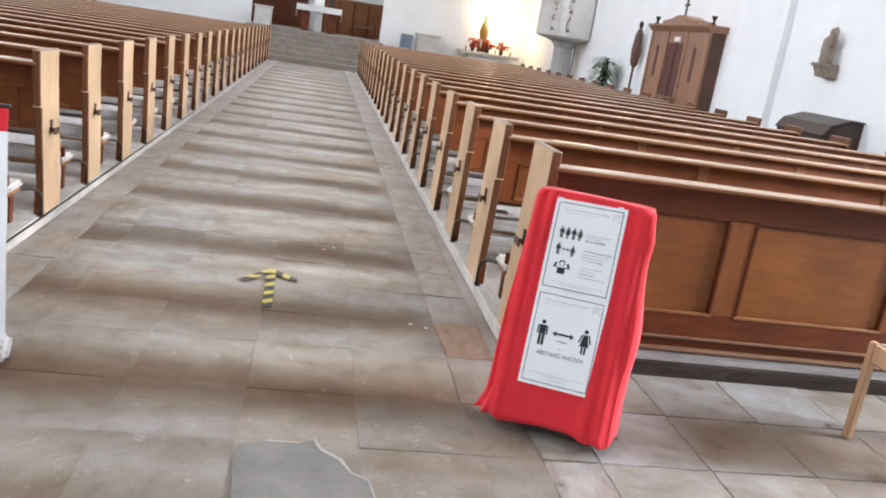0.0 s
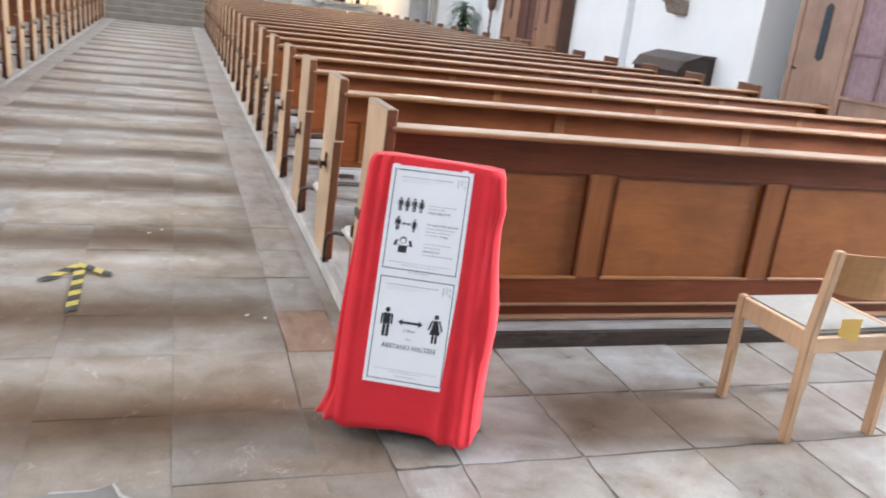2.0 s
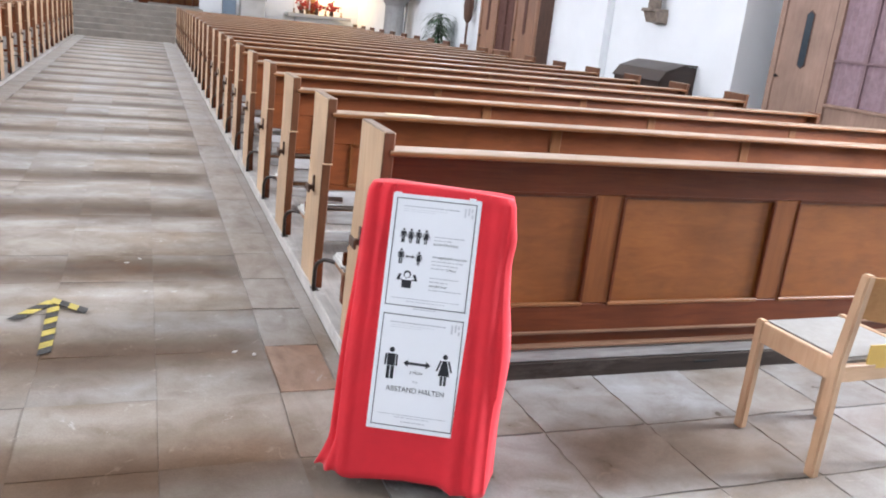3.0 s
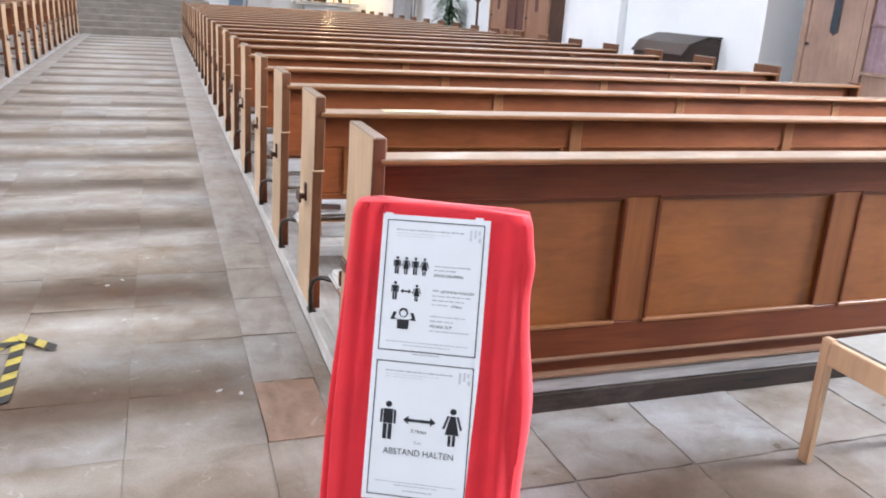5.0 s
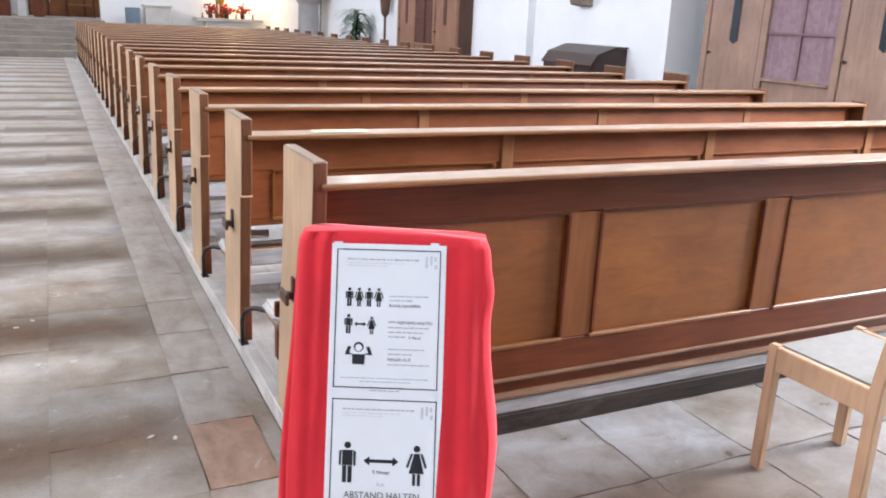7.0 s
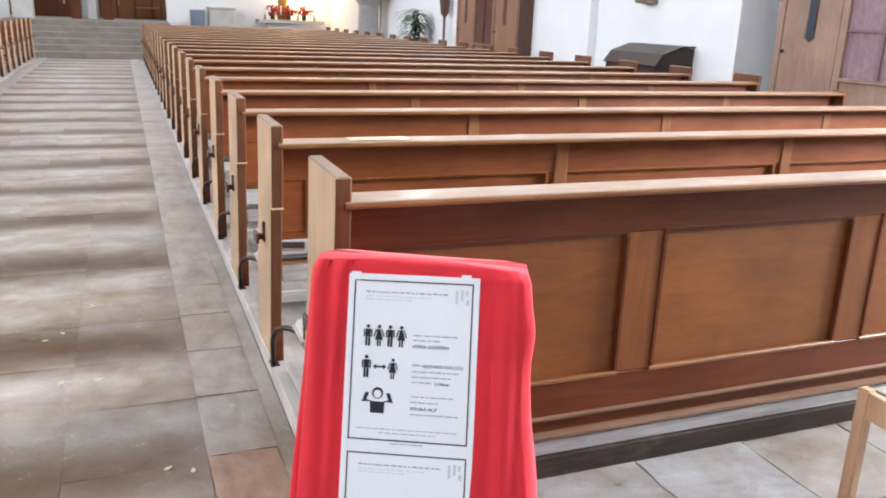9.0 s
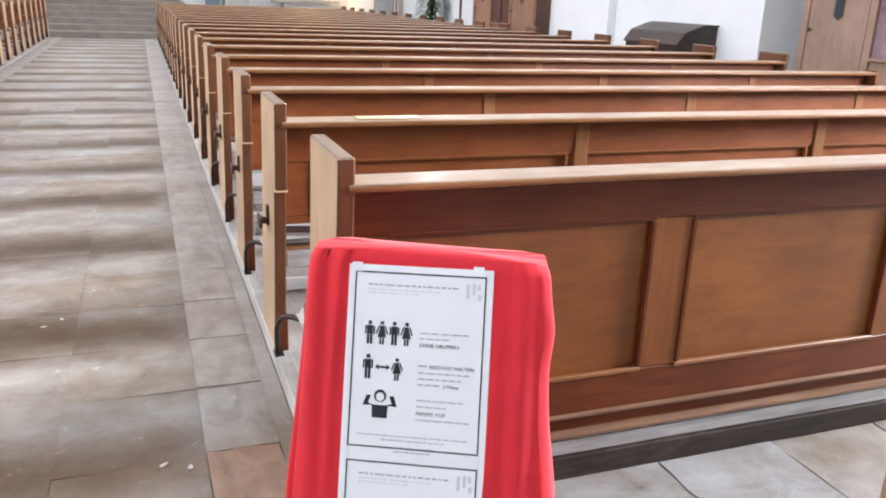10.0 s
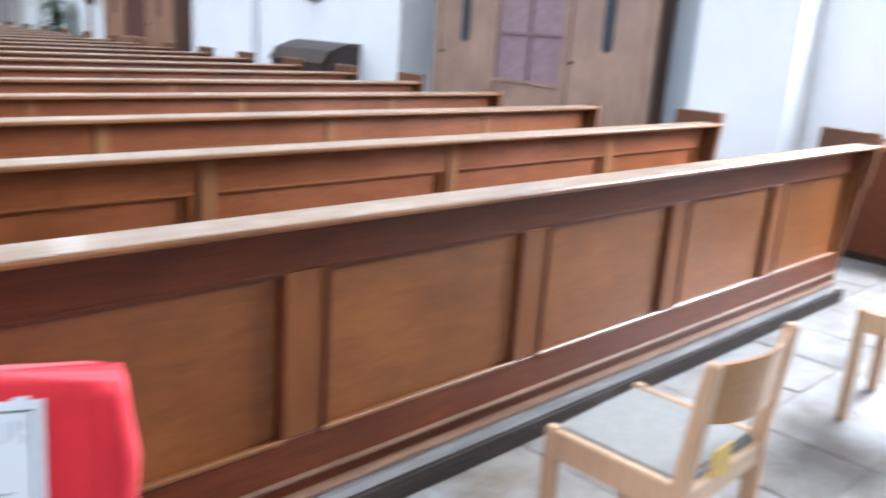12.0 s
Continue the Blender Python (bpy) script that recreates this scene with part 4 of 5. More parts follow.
# ---- confessionals ----
def confessional(width, height, depth, label, cross=False, cloth=M_CURTAIN, oak=M_CONF):
    """Three bays; the front looks along -x, its near end at y = 0."""
    ob = thing("confessional", label, "confessional")
    part("carcass", box((0.06, 0.0, 0.0), (depth, width, height - 0.12), 0.006), M_CONFD, ob, "dark brown side and back boards")
    w = width / 3
    for i in range(3):
        a, b = i * w, (i + 1) * w
        part("post", box((0.0, a - 0.0 if i else 0.0, 0.0), (0.06, a + 0.10, height - 0.12), 0.006), oak, ob)
        if i == 1:
            part("sill_panel", box((0.025, a + 0.10, 0.0), (0.06, b, 0.98), 0.004), oak, ob)
            part("sill", box((-0.015, a + 0.10, 0.98), (0.06, b, 1.02), 0.006), oak, ob)
            part("head", box((0.02, a + 0.10, height - 0.40), (0.06, b, height - 0.12), 0.004), oak, ob)
            bm = bmesh.new()
            n = 40
            pts = [(0.045 + 0.012 * math.sin(k * 1.55) * (0.6 + 0.4 * math.sin(k * 0.4)), a + 0.10 + (w - 0.10) * k / n) for k in range(n + 1)]
            lo = [bm.verts.new((x, y, 1.02)) for x, y in pts]
            hi = [bm.verts.new((x, y, height - 0.40)) for x, y in pts]
            for k in range(n):
                bm.faces.new((lo[k], lo[k + 1], hi[k + 1], hi[k]))
            part("curtain", bm, cloth, ob, "pleated curtain", smooth=True)
            part("mullion", box((0.01, a + 0.10 + (w - 0.1) / 2 - 0.02, 1.02), (0.035, a + 0.10 + (w - 0.1) / 2 + 0.02, height - 0.40), 0.004), cloth if cross else M_CURTAIND, ob)
            for zz in (1.52,):
                part("crossbar", box((0.012, a + 0.10, zz), (0.034, b, zz + 0.03), 0.003), cloth if cross else M_CURTAIND, ob)
        else:
            door = part("door", box((0.02, a + 0.108, 0.05), (0.055, b - 0.008 if i < 2 else b - 0.10, height - 0.14), 0.004), oak, ob, "plain oak door")
            c = (a + 0.10 + b - (0.0 if i < 2 else 0.10)) / 2
            oct_ = [(c - 0.055, 1.44), (c, 1.40), (c + 0.055, 1.44), (c + 0.055, 2.05), (c, 2.10), (c - 0.055, 2.05)]
            part("pane", prism(oct_, 0.008, 0.03, "x"), M_REDBROWN if cross else M_GLASSD, door, "narrow dark leaded pane")
            rim = [(c + (y - c) * 1.25, 1.75 + (z - 1.75) * 1.04) for y, z in oct_]
            part("pane_rim", prism(rim, 0.012, 0.026, "x", 0.003), M_CONFD, door)
            k = b - 0.07 if i == 2 else b - 0.06
            part("door_knob", turned([(0.008, 0), (0.008, 0.03), (0.022, 0.035), (0.022, 0.05), (0.005, 0.06)], 10), M_IRON, door).matrix_local = Matrix.Translation((0.02, (width - 0.16) if i == 2 else k, 1.27)) @ Matrix.Rotation(radians(-90), 4, "Y")
            part("door_gap", box((0.004, a + 0.100, 0.05), (0.02, a + 0.108, height - 0.14), 0), M_CONFD, ob)
    part("post", box((0.0, width - 0.10, 0.0), (0.06, width, height - 0.12), 0.006), oak, ob)
    corn = [(-0.02, height - 0.14), (-0.05, height - 0.09), (-0.10, height - 0.05), (-0.10, height), (depth, height), (depth, height - 0.14)]
    part("cornice", prism(corn, -0.06, width + 0.06, "y", 0.004), oak, ob)
    if cross:
        c = width / 2
        bm = prism([(c - w * 0.95, height), (c + w * 0.95, height), (c + w * 0.9, height + 0.08), (c + w * 0.45, height + 0.12), (c + 0.16, height + 0.19), (c - 0.16, height + 0.19), (c - w * 0.45, height + 0.12), (c - w * 0.9, height + 0.08)], -0.03, depth, "x", 0.008)
        part("pediment", bm, oak, ob)
        bm = bmesh.new()
        add_box(bm, (0.05, width / 2 - 0.02, height + 0.19), (0.08, width / 2 + 0.02, height + 0.56))
        add_box(bm, (0.05, width / 2 - 0.11, height + 0.39), (0.08, width / 2 + 0.11, height + 0.43))
        part("cross", bm, M_IRON, ob, "dark metal cross")
        for y in (0.06, width - 0.06):
            part("finial", turned([(0.04, height), (0.05, height + 0.03), (0.02, height + 0.06), (0.05, height + 0.14), (0.065, height + 0.17), (0.0, height + 0.18)], 10, (0.06, y)), M_IRON, ob)
        part("name_plate", box((-0.004, width / 2 - 0.14, height - 0.36), (0.02, width / 2 + 0.14, height - 0.26), 0.002), M_PAPER, ob, "small white name plate")
    return ob


confessional(3.20, 3.1, 0.30, "oak confessional in the wall niche with purple curtain").matrix_world = pose(9.69, 9.02, 0)
confessional(2.95, 2.55, 0.36, "oak confessional with cornice and a small cross on top", True, M_REDBROWN, M_CONFB).matrix_world = pose(9.04, 18.15, 0)

# ---- low dark bench by the side wall ----
wb = thing("wall_bench", "low reddish brown wooden bench box by the side wall", "bench", pose(9.15, 6.98, 0))
part("body", box((0.0, -1.6, 0.06), (0.62, 0.0, 0.86), 0.008), M_FRAME, wb)
part("plinth", box((0.02, -1.58, 0.0), (0.60, -0.02, 0.06), 0.003), M_KICK, wb)
part("top_board", box((-0.02, -1.62, 0.86), (0.63, 0.02, 0.90), 0.006), M_CAP, wb)

# ---- pamphlet cabinet ----
cab = thing("pamphlet_cabinet", "dark wooden cabinet with a sloping lid against the wall", "cabinet", pose(8.80, 13.35, 0))
part("body", prism([(0.0, 0.0), (0.60, 0.0), (0.60, 1.225), (0.40, 1.225), (0.10, 1.12), (0.0, 0.98)], 0.0, 1.24, "y", 0.008), M_BOX, cab)
part("lid", prism([(-0.025, 0.975), (-0.03, 0.99), (0.085, 1.145), (0.39, 1.255), (0.61, 1.255), (0.61, 1.235), (0.40, 1.232), (0.10, 1.125)], -0.02, 1.26, "y", 0.003), M_BOX, cab, "sloping lid")
part("plinth", box((0.02, 0.02, 0.0), (0.58, 1.22, 0.08), 0.004), M_FRAME, cab)

# ---- carved figure on its console ----
bm = turned([(0.15, 0.0), (0.17, 0.05), (0.13, 0.16), (0.17, 0.28), (0.15, 0.40), (0.11, 0.47), (0.06, 0.49), (0.075, 0.55), (0.05, 0.62), (0.0, 0.64)], 14)
for v in bm.verts:
    n_ = noise.noise(v.co * 9) * 0.035
    v.co.x = v.co.x * 0.75 + n_
    v.co.y = v.co.y * 1.15 + noise.noise(v.co * 11 + Vector((3, 1, 5))) * 0.03
for lo, hi in (((-0.10, -0.26, 0.30), (0.06, -0.10, 0.46)), ((-0.12, -0.30, 0.40), (0.02, -0.20, 0.66)), ((-0.08, 0.10, 0.10), (0.08, 0.22, 0.40))):
    limb = bmesh.ops.create_icosphere(bm, subdivisions=2, radius=0.5)["verts"]
    for v in limb:
        v.co = Vector([(a + b) / 2 + c * (b - a) for a, b, c in zip(lo, hi, v.co)]) + Vector((0, noise.noise(v.co * 6) * 0.03, 0))
fig = tagged(mesh_object("statue", bm, M_STATUE, True), "weathered sandstone carved figure on a wall console", "statue")
fig.matrix_world = pose(9.24, 14.45, 2.02) @ Matrix.Diagonal((0.8, 0.60, 0.84, 1))
con = thing("wall_console", "stepped sandstone console under the carved figure", "console", pose(9.4, 14.45, 0))
part("slab", box((-0.30, -0.15, 1.97), (0.0, 0.15, 2.02), 0.008), M_STATUE, con)
part("corbel", prism([(-0.25, 1.97), (0.0, 1.97), (0.0, 1.80), (-0.18, 1.82)], -0.16, 0.16, "y", 0.006), M_STATUE, con)

# ---- choir and chancel wall ----
STEP = 0.165
CH_Y = 29.9
for i in range(6):
    structure("step_" + "abcdef"[i], box((-1.15, CH_Y + 0.5 * i, -0.034), (3.7, CH_Y + 0.5 * (i + 1) + (6.5 if i == 5 else 0.02), STEP * (i + 1)), 0.02), M_STEP, "worn grey stone choir step")
CH_Z = STEP * 6
SIDE_Z = 0.48
structure("step_side", box((3.7, 32.9, -0.034), (WALL_R, 34.2, SIDE_Z), 0.01), M_STEP, "raised stone floor before the side altar")
structure("wall_chancel", box((3.7, 34.2, -0.034), (WALL_R, 34.8, TOP), 0), M_PLASTER, "white plastered wall beside the choir arch")
structure("wall_chancel_west", box((WALL_L, 34.2, -0.034), (-1.15, 34.8, TOP), 0), M_PLASTER, "white plastered wall beside the choir arch")
structure("wall_apse", box((-4.0, 39.4, -0.034), (6.5, 39.8, TOP), 0), M_PLASTER, "white plastered choir end wall")
window_lamp("window_light", (1.0, 39.2, 6.6), (1.0, 30, 3.0), 3.0, 3.2, SKY_LAMP * 0.7)
for x0, x1, z1, m, lab in ((-1.9, 0.7, 1.75, M_FRAME, "dark brown choir panelling"), (1.5, 4.0, 1.45, M_PANEL, "brown wooden choir panelling")):
    pan = thing("choir_panelling", lab, "panelling", pose(x0, 38.7, CH_Z))
    part("board", box((0, 0.05, 0), (x1 - x0, 0.12, z1), 0.005), m, pan)
    part("rail", box((0, 0.0, z1 - 0.12), (x1 - x0, 0.16, z1), 0.005), m, pan)
    n = 4
    for k in range(n + 1):
        x = (x1 - x0) * k / n
        part("stile", box((x - 0.04, 0.02, 0), (x + 0.04, 0.12, z1 - 0.12), 0.004), M_FRAME, pan)

altar = thing("altar", "stone altar with white linen cloth", "altar", pose(1.32, 35.5, CH_Z))
part("mensa", box((-0.82, -0.4, 0.83), (0.82, 0.4, 0.95), 0.01), M_PULPIT, altar)
for x in (-0.5, 0.5):
    part("support", box((x - 0.16, -0.3, 0.0), (x + 0.16, 0.3, 0.83), 0.01), M_FRAME, altar, "dark support")
part("centre_support", box((-0.14, -0.28, 0.0), (0.14, 0.28, 0.83), 0.01), M_PULPIT, altar)
bm = bmesh.new()
add_box(bm, (-0.86, -0.44, 0.951), (0.86, 0.44, 0.962))
add_box(bm, (-0.86, -0.445, 0.74), (0.86, -0.435, 0.961))
for s in (-1, 1):
    add_box(bm, (s * 0.86 - 0.005, -0.44, 0.48), (s * 0.86 + 0.005, 0.44, 0.961))
tagged(mesh_object("altar_cloth", bm, M_CLOTH), "white linen cloth hanging over the altar", "cloth").matrix_world = pose(1.32, 35.5, CH_Z)

for x, h in ((-0.50, 0.62), (0.45, 0.58)):
    cs = thing("altar_candlestick", "dark stout candlestick standing on the altar", "candlestick", pose(1.32 + x, 35.5, CH_Z + 0.962))
    part("foot", turned([(0.13, 0.0), (0.13, 0.03), (0.05, 0.07), (0.04, 0.12)], 12), M_IRON, cs)
    part("stem", turned([(0.04, 0.12), (0.10, 0.2), (0.11, h - 0.12), (0.05, h - 0.04), (0.09, h)], 12), M_IRON, cs, "swelling dark stem")
missal = thing("book_rest", "white cloth-covered book rest on the altar", "book rest", pose(1.30, 35.42, CH_Z + 0.962))
part("base", box((-0.2, -0.12, 0.0), (0.2, 0.14, 0.04), 0.01), M_CLOTH, missal)
part("slope", prism([(-0.12, 0.04), (0.14, 0.04), (0.14, 0.28)], -0.19, 0.19, "x", 0.006), M_CLOTH, missal, "white cloth slope")

sed = thing("sedilia_chair", "brown wooden bench beside the altar", "bench", pose(3.2, 37.8, CH_Z))
part("seat", box((-0.5, -0.25, 0.40), (0.5, 0.25, 0.45), 0.01), M_SEAT, sed)
for x in (-0.45, 0.45):
    part("side", box((x - 0.03, -0.25, 0.0), (x + 0.03, 0.25, 0.62), 0.01), M_FRAME, sed)
loud = thing("blue_grey_cupboard", "narrow blue-grey cupboard beside the choir arch", "cupboard", pose(4.62, 33.4, SIDE_Z))
part("body", box((-0.22, -0.2, 0.0), (0.22, 0.2, 0.95), 0.01), M_GREYDOOR, loud)
part("door", box((-0.19, -0.215, 0.05), (0.19, -0.2, 0.9), 0.004), M_GREYDOOR, loud)
ped = thing("stone_pedestal", "pale stone block at the foot of the wall", "pedestal", pose(5.42, 33.6, SIDE_Z))
part("block", box((-0.42, -0.3, 0.0), (0.42, 0.3, 1.0), 0.02), M_PULPIT, ped)
part("cap", box((-0.46, -0.34, 1.0), (0.46, 0.34, 1.06), 0.01), M_PULPIT, ped)

# side altar with flowers, candles and a lit figure
side = thing("side_altar", "pale side altar on the chancel wall", "altar", pose(7.8, 33.7, SIDE_Z))
part("table", box((-1.15, -0.35, 0.60), (1.15, 0.45, 0.72), 0.012), M_PULPIT, side)
part("stem", box((-0.8, -0.1, 0.0), (0.8, 0.4, 0.60), 0.01), M_PLASTER, side)
bm = turned([(0.30, 0.0), (0.33, 0.2), (0.24, 0.55), (0.28, 0.9), (0.19, 1.2), (0.10, 1.32), (0.13, 1.48), (0.07, 1.62), (0.0, 1.65)], 14)
for v in bm.verts:
    v.co.x += noise.noise(v.co * 5) * 0.06
    v.co.y = v.co.y * 0.7 + noise.noise(v.co * 6 + Vector((2, 2, 2))) * 0.05
tagged(mesh_object("gilded_statue", bm, M_GOLD, True), "gilded carved figure on the side altar", "statue").matrix_world = pose(7.55, 33.85, SIDE_Z + 0.72) @ Matrix.Diagonal((0.62, 0.7, 0.86, 1))
spot = thing("altar_lamp", "round warm lamp glowing behind the side altar", "lamp", pose(8.0, 34.02, SIDE_Z + 1.95))
part("globe", turned([(0.02, -0.14), (0.11, -0.10), (0.15, 0.0), (0.11, 0.10), (0.02, 0.14)], 14), M_GLOW, spot, "glowing globe", smooth=True)
data = bpy.data.lights.new("altar_lamp_light", "POINT")
data.energy, data.color, data.shadow_soft_size = 160.0, (1.0, 0.68, 0.34), 0.15
new("altar_lamp_light", data).location = (7.95, 33.8, SIDE_Z + 1.95)


def flowers(at, radius, count):
    ob = thing("flower_arrangement", "red flowers in a vase on the side altar", "flowers", at)
    part("vase", turned([(0.06, 0.0), (0.09, 0.06), (0.06, 0.16), (0.08, 0.22)], 10), M_BRASS, ob, smooth=True)
    bm = bmesh.new()
    for _ in range(count):
        c = Vector((random.gauss(0, radius * 0.5), random.gauss(0, radius * 0.35), 0.30 + random.gauss(0, radius * 0.35)))
        made = bmesh.ops.create_icosphere(bm, subdivisions=1, radius=random.uniform(0.03, 0.055))["verts"]
        for v in made:
            v.co = c + v.co * random.uniform(0.8, 1.2)
    part("blossoms", bm, M_FLOWER, ob, "dark red blossoms")
    bm = bmesh.new()
    for _ in range(count // 2):
        c = Vector((random.gauss(0, radius * 0.5), random.gauss(0, radius * 0.3), 0.22 + random.uniform(-0.05, 0.1)))
        d = Vector((random.uniform(-1, 1), random.uniform(-1, 1), random.uniform(-0.3, 1))).normalized() * 0.12
        s = d.cross(Vector((0, 0, 1))).normalized() * 0.03
        bm.faces.new([bm.verts.new(p) for p in (c, c + d * 0.5 + s, c + d, c + d * 0.5 - s)])
    part("leaves", bm, M_LEAF, ob)
    return ob


for x in (-0.55, 0.0, 0.55):
    flowers(pose(7.7 + x, 33.5, SIDE_Z + 0.72), 0.22, 46)
for i, x in enumerate((-0.85, -0.3, 0.3, 0.88)):
    cd = thing("candle", "white candle in a brass holder on the side altar", "candle", pose(7.75 + x, 33.6, SIDE_Z + 0.72))
    part("holder", turned([(0.06, 0), (0.03, 0.03), (0.02, 0.12), (0.05, 0.15)], 10), M_GOLD, cd)
    part("wax", turned([(0.022, 0.15), (0.022, 0.42 + 0.05 * (i % 2)), (0.004, 0.43 + 0.05 * (i % 2))], 10), M_CLOTH, cd)

west = thing("stone_pedestal", "pale stone block beside the choir steps", "pedestal", pose(-0.62, 33.4, CH_Z))
part("block", box((-0.3, -0.25, 0.0), (0.3, 0.25, 0.62), 0.02), M_PULPIT, west)
part("cap", box((-0.33, -0.28, 0.62), (0.33, 0.28, 0.68), 0.01), M_PULPIT, west)

# pulpit
pul = thing("pulpit", "pale stone pulpit with a relief on a grey column", "pulpit", pose(8.85, 27.4, 0))
part("column", turned([(0.40, 0.0), (0.40, 0.14), (0.32, 0.22), (0.29, 1.75), (0.40, 1.92), (0.60, 2.0)], 12), M_COLUMN, pul, "grey stone column", smooth=False)
part("basket", turned([(0.75, 2.0), (0.95, 2.08), (0.95, 3.25), (1.0, 3.3), (1.0, 3.42), (0.85, 3.42)], 6), M_PULPIT, pul)
bm = bmesh.new()
for _ in range(60):
    a, z = random.uniform(-0.27, 0.27), random.uniform(2.22, 3.12)
    add_box(bm, (a - 0.04, -0.02, z - 0.035), (a + random.uniform(0.0, 0.06), 0.02, z + random.uniform(0.0, 0.06)))
part("relief", bm, M_STATUE, pul, "weathered carved relief").matrix_local = pose(-0.42, -0.72, 0, 0, 0, -30)
part("rail_pipe", tube([(0.33, -0.05, 0.0), (0.34, -0.05, 1.0), (0.36, -0.05, 2.02)], 0.028), M_COLUMN, pul, smooth=True)

# slender carved pole against the wall
pole = thing("carved_pole", "dark slender carved wooden pole against the wall", "pole", pose(9.22, 22.3, 0))
part("shaft", turned([(0.09, 0.0), (0.09, 0.06), (0.03, 0.10), (0.03, 1.5), (0.10, 1.6), (0.13, 1.9), (0.10, 2.3), (0.05, 2.45)], 10), M_CONFD, pole)
part("finial", turned([(0.02, 2.45), (0.05, 2.5), (0.06, 2.58), (0.02, 2.64)], 10), M_IRON, pole)

# potted plant beside the wall
plant = thing("potted_plant", "tall dark green dracaena in a glazed pot", "plant", pose(9.0, 23.7, 0))
part("pot", turned([(0.20, 0.0), (0.27, 0.35), (0.29, 0.42), (0.26, 0.42), (0.25, 0.38)], 16), M_POT, plant, smooth=True)
part("trunk", tube([(0, 0, 0.35), (0.02, 0.01, 0.8), (-0.02, 0.03, 1.25), (0.0, 0.02, 1.6)], 0.028), M_COLUMN, plant, smooth=True)
bm = bmesh.new()
for _ in range(260):
    top = random.random()
    base = Vector((random.gauss(0, 0.03), random.gauss(0, 0.03), 0.62 + 1.0 * top))
    az = random.uniform(0, 2 * math.pi)
    length = random.uniform(0.36, 0.66)
    rise = random.uniform(0.1, 0.9)
    out = Vector((math.cos(az), math.sin(az), 0))
    side_v = Vector((-out.y, out.x, 0)) * random.uniform(0.026, 0.044)
    prev = None
    for k in range(5):
        u = k / 4
        c = base + out * length * u + Vector((0, 0, rise * length * u - 0.75 * length * u * u))
        wv = side_v * (0.5 + 1.2 * u * (1 - u) * 2) * (1 - u * 0.9)
        pair = (bm.verts.new(c - wv), bm.verts.new(c + wv))
        if prev:
            bm.faces.new((prev[0], prev[1], pair[1], pair[0]))
        prev = pair
part("leaves", bm, M_LEAF, plant, "long arching leaves")
box_p = thing("plant_box", "small green-grey box beside the potted plant", "box", pose(8.55, 23.6, 0))
part("body", box((-0.2, -0.2, 0.0), (0.2, 0.2, 0.95), 0.015), M_POT, box_p)

# crumbs of pale plaster lying on the worn slabs
for k, (x, y) in enumerate(((1.77, 8.07), (2.25, 6.75), (2.33, 6.71), (1.84, 8.14))):
    bm = bmesh.new()
    made = bmesh.ops.create_icosphere(bm, subdivisions=1, radius=0.5)["verts"]
    for v in made:
        v.co = Vector((v.co.x * 0.034, v.co.y * 0.018, v.co.z * 0.006)) * (1 + 0.5 * noise.noise(v.co * 5 + Vector((k * 3, 0, 0))))
    crumb = tagged(mesh_object("plaster_crumb", bm, M_PADW), "small flat crumb of pale plaster on the floor", "crumb", "crumbs on the aisle floor")
    crumb.matrix_world = pose(x, y, trough(y) + 0.002, 0, 0, 40 * k)

# cement patch in the floor
bm = bmesh.new()
edge_pts = [(1.48, 4.72), (1.475, 5.02), (1.455, 5.16), (1.47, 5.30), (1.56, 5.33), (1.68, 5.33), (1.735, 5.36), (1.76, 5.29), (1.83, 5.22), (1.87, 5.14), (1.93, 5.10), (1.95, 4.95), (1.93, 4.72)]
lo = [bm.verts.new((x, y, -0.03)) for x, y in edge_pts]
hi = [bm.verts.new((x, y, 0.003)) for x, y in edge_pts]
bm.faces.new(hi[::-1])
for i in range(len(lo)):
    j = (i + 1) % len(lo)
    bm.faces.new((lo[i], lo[j], hi[j], hi[i]))
bmesh.ops.recalc_face_normals(bm, faces=bm.faces[:])
tagged(mesh_object("cement_patch", bm, M_PATCH), "grey cement patch with a broken edge in the slab floor", "patch", kind="structure")
bm = bmesh.new()
inner = edge_pts[4:13]
outer = [(x + 0.004 + 0.022 * abs(noise.noise(Vector((x * 9, y * 9, 0)))), y + 0.004 + 0.022 * abs(noise.noise(Vector((y * 8, x * 8, 2))))) for x, y in inner]
for z in (-0.004, 0.0042):
    for i in range(len(inner) - 1):
        bm.faces.new([bm.verts.new((x, y, z)) for x, y in (inner[i], inner[i + 1], outer[i + 1], outer[i])])
bmesh.ops.remove_doubles(bm, verts=bm.verts[:], dist=0.0002)
for f in bm.faces:
    if f.normal.z < 0:
        f.normal_flip()
tagged(mesh_object("trim_mortar", bm, M_MORTAR), "pale mortar round the cement patch", "mortar", kind="structure")

# ---- floor slabs, last: rows across the place, each slab slightly hollowed by wear ----
ROWY, Y0 = 0.4775, 5.81


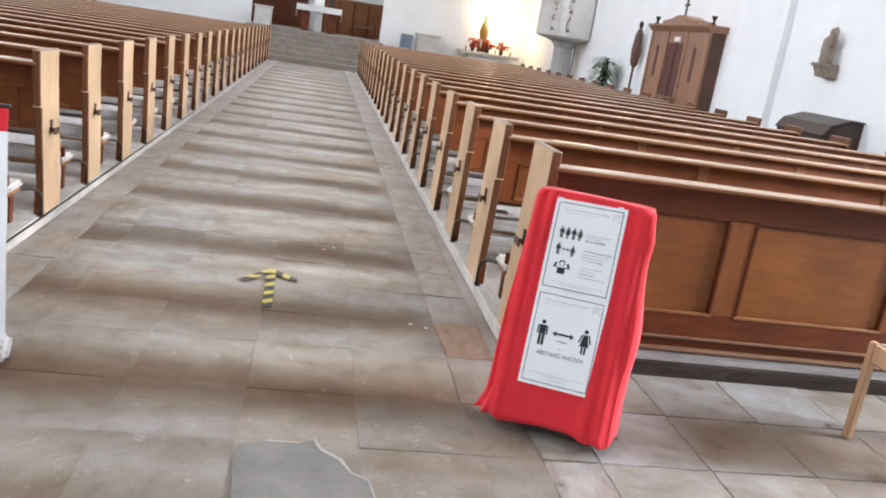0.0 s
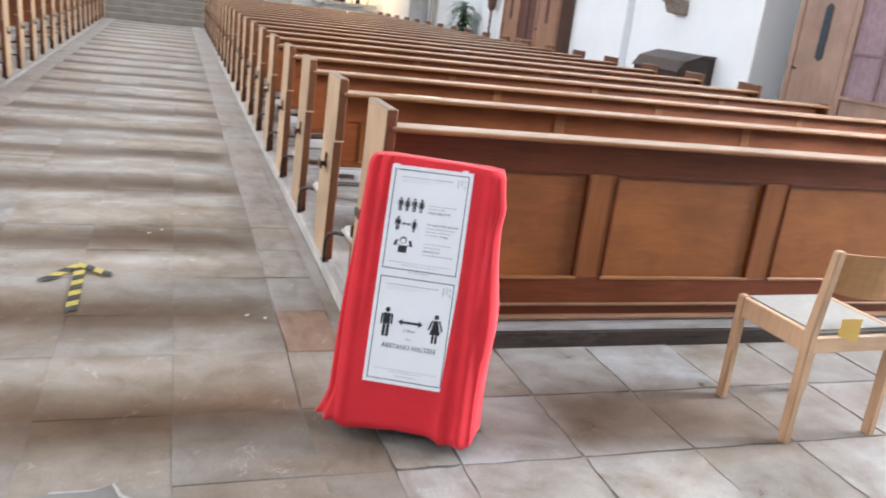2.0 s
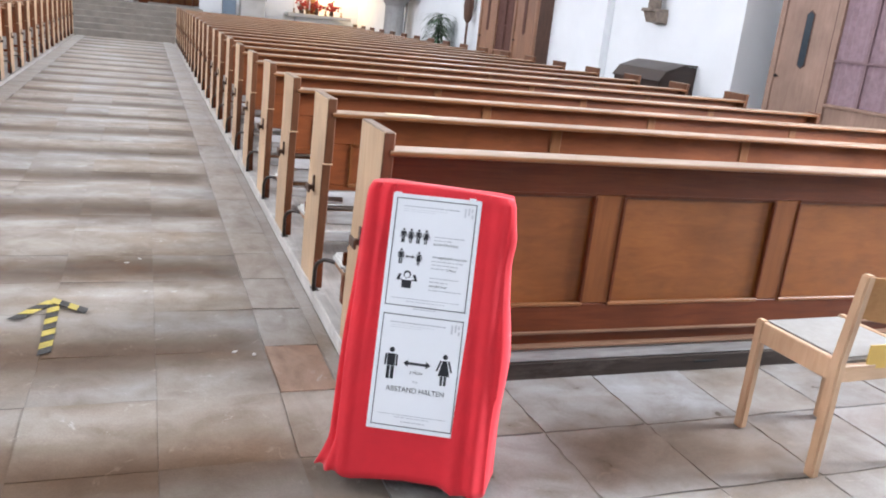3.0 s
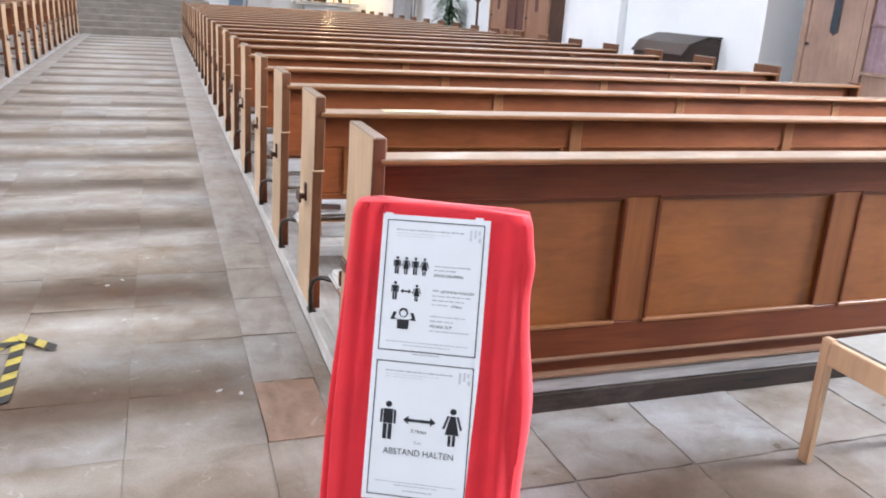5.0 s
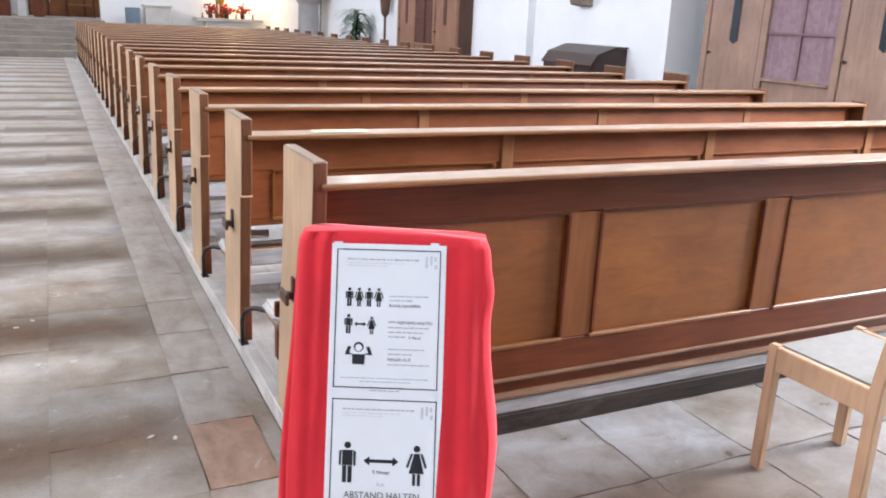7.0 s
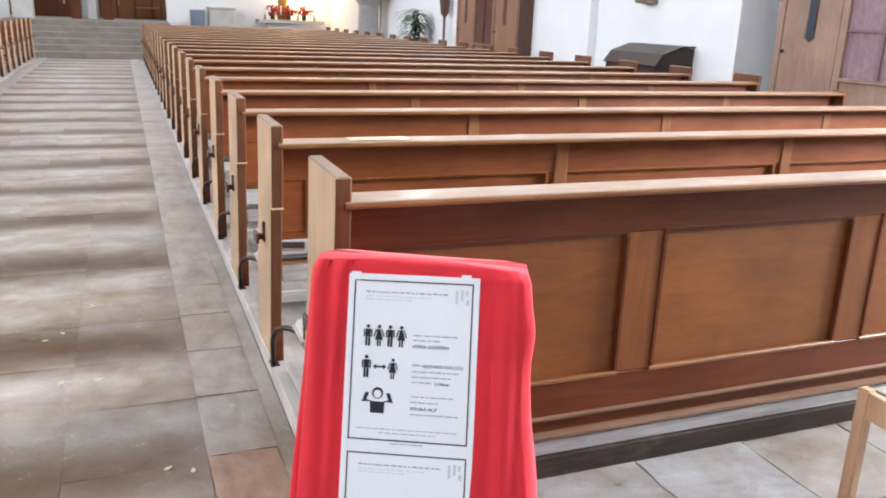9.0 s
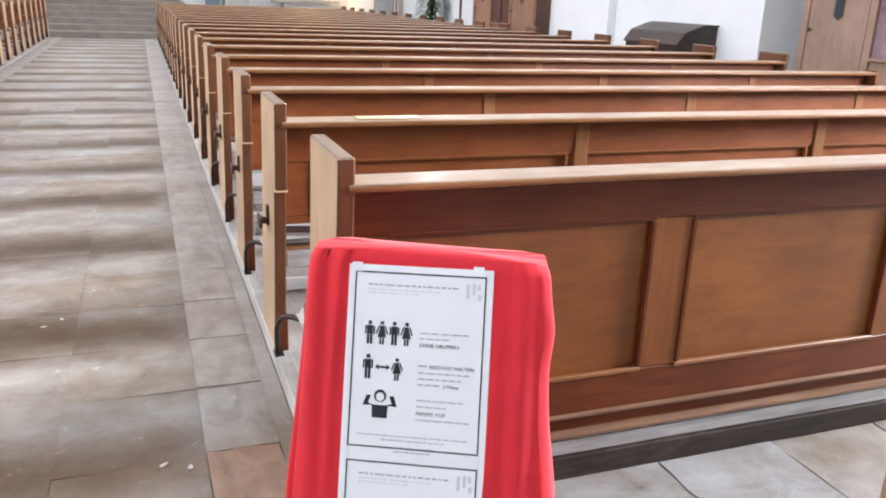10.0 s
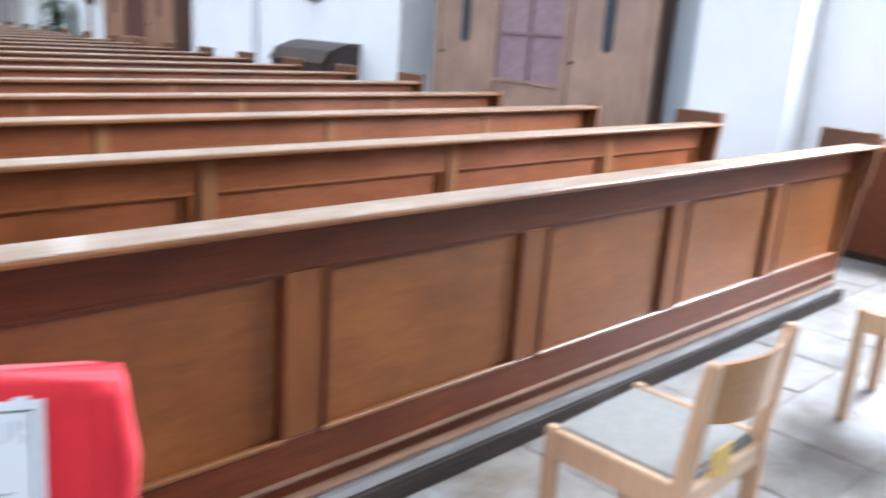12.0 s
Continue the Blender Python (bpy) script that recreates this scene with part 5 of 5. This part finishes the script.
def slab_mesh(seed, mat, y0=None):
    """A slab of unit size; one at a given y0 carries the trough that runs through it."""
    rnd = random.Random(seed)
    bm = bmesh.new()
    worn = y0 is not None
    nx, ny = (2, 8) if worn else (8, 8)
    tilt, lean = rnd.uniform(-0.0015, 0.0015), rnd.uniform(-0.002, 0.002)
    dish = rnd.uniform(0.001, 0.003)
    grid = []
    for i in range(nx + 1):
        col = []
        for j in range(ny + 1):
            u, v = i / nx * 2 - 1, j / ny * 2 - 1
            z = tilt * u + rnd.uniform(-0.0006, 0.0006)
            z += trough(y0 + ROWY * j / ny) if worn else lean * v - dish * (1 - v * v)
            g = 0.4996 if worn else 0.4992 if mat is M_BORDER else 0.4925
            chip = rnd.uniform(-0.001, 0.0006) if worn or mat is M_BORDER else rnd.uniform(-0.015, 0.006)
            col.append(bm.verts.new((u * (g + chip), v * (g + chip * 0.8), z)))
        grid.append(col)
    for i in range(nx):
        for j in range(ny):
            bm.faces.new((grid[i][j], grid[i + 1][j], grid[i + 1][j + 1], grid[i][j + 1]))
    rim = [grid[i][0] for i in range(nx + 1)] + [grid[nx][j] for j in range(1, ny + 1)] + [grid[i][ny] for i in range(nx - 1, -1, -1)] + [grid[0][j] for j in range(ny - 1, 0, -1)]
    rim = [bm.verts.new(v.co) for v in rim]
    low_ = [bm.verts.new((v.co.x * 1.002, v.co.y * 1.002, -0.05)) for v in rim]
    for i in range(len(rim)):
        j = (i + 1) % len(rim)
        bm.faces.new((rim[j], rim[i], low_[i], low_[j]))
    me = bpy.data.meshes.new("slab")
    bm.to_mesh(me)
    bm.free()
    me.materials.append(mat)
    for f in me.polygons:
        f.use_smooth = f.normal.z > 0.5
    return me


flat_slabs = [slab_mesh(s, M_SLAB) for s in range(20, 30)]
border_slabs = [slab_mesh(s, M_BORDER) for s in range(30, 36)]
rest_v, rest_f, rest_m = [], [], []


def lay(x0, x1, y0, y1, single, rnd, pool, slot):
    me = pool[rnd.randrange(len(pool))]
    cx, cy = (x0 + x1) / 2, (y0 + y1) / 2
    if single:
        ob = new("floor_slab", me)
        ob.location, ob.scale = (cx, cy, rnd.uniform(-0.002, 0.001)), (x1 - x0, y1 - y0, 1)
        ob.parent = structure_floor
        return
    base = len(rest_v)
    for v in me.vertices:
        rest_v.append((cx + v.co.x * (x1 - x0), cy + v.co.y * (y1 - y0), v.co.z))
    for f in me.polygons:
        rest_f.append([base + i for i in f.vertices])
        rest_m.append(slot)


rnd = random.Random(5)
AISLE_COLS = [0.0, 0.24, 0.48, 0.965, 1.45, 1.91, 2.385, 2.63]
LEFT_COLS = [-0.482 * k for k in range(14, 0, -1)] + [0.0]
RIGHT_COLS = [2.63] + [2.87 + 0.48 * k for k in range(0, 15)]
WALL_COLS = [7.95, 8.42, 8.90, 9.38]
for r in range(-17, 50):
    y0 = Y0 + ROWY * r
    y1 = y0 + ROWY
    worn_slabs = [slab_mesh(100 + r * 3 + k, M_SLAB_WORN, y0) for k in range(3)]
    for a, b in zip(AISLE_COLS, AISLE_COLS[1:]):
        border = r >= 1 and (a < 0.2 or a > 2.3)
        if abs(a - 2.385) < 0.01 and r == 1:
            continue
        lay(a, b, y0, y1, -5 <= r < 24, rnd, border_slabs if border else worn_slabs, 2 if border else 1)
    if r < 2:
        for a, b in zip(LEFT_COLS, LEFT_COLS[1:]):
            lay(a, b, y0, y1, r > -5 and a > -1.1, rnd, worn_slabs, 1)
    if r < 1:
        for a, b in zip(RIGHT_COLS, RIGHT_COLS[1:]):
            lay(a, b, y0, y1, r > -5 and a < 7.5, rnd, flat_slabs, 0)
    else:
        for a, b in zip(WALL_COLS, WALL_COLS[1:]):
            lay(a, b, y0, y1, False, rnd, flat_slabs, 0)
terra = new("floor_slab", slab_mesh(7, M_TERRA))
terra.location, terra.scale, terra.parent = ((2.385 + 2.63) / 2, Y0 + 1.5 * ROWY, 0.001), (0.245, ROWY, 1), structure_floor
kerb = structure("trim_kerb", box((2.6302, 6.24, -0.03), (2.7005, 28.9, 0.002), 0.004, 2), M_BORDER, "worn stone kerb along the pew platform")
me = bpy.data.meshes.new("floor_slabs")
me.from_pydata(rest_v, [], rest_f)
for m in (M_SLAB, M_SLAB_WORN, M_BORDER):
    me.materials.append(m)
me.polygons.foreach_set("material_index", rest_m)
ob = new("floor_slabs", me)
ob.parent = structure_floor
tagged(ob, "worn sandstone slabs", kind="stuff")
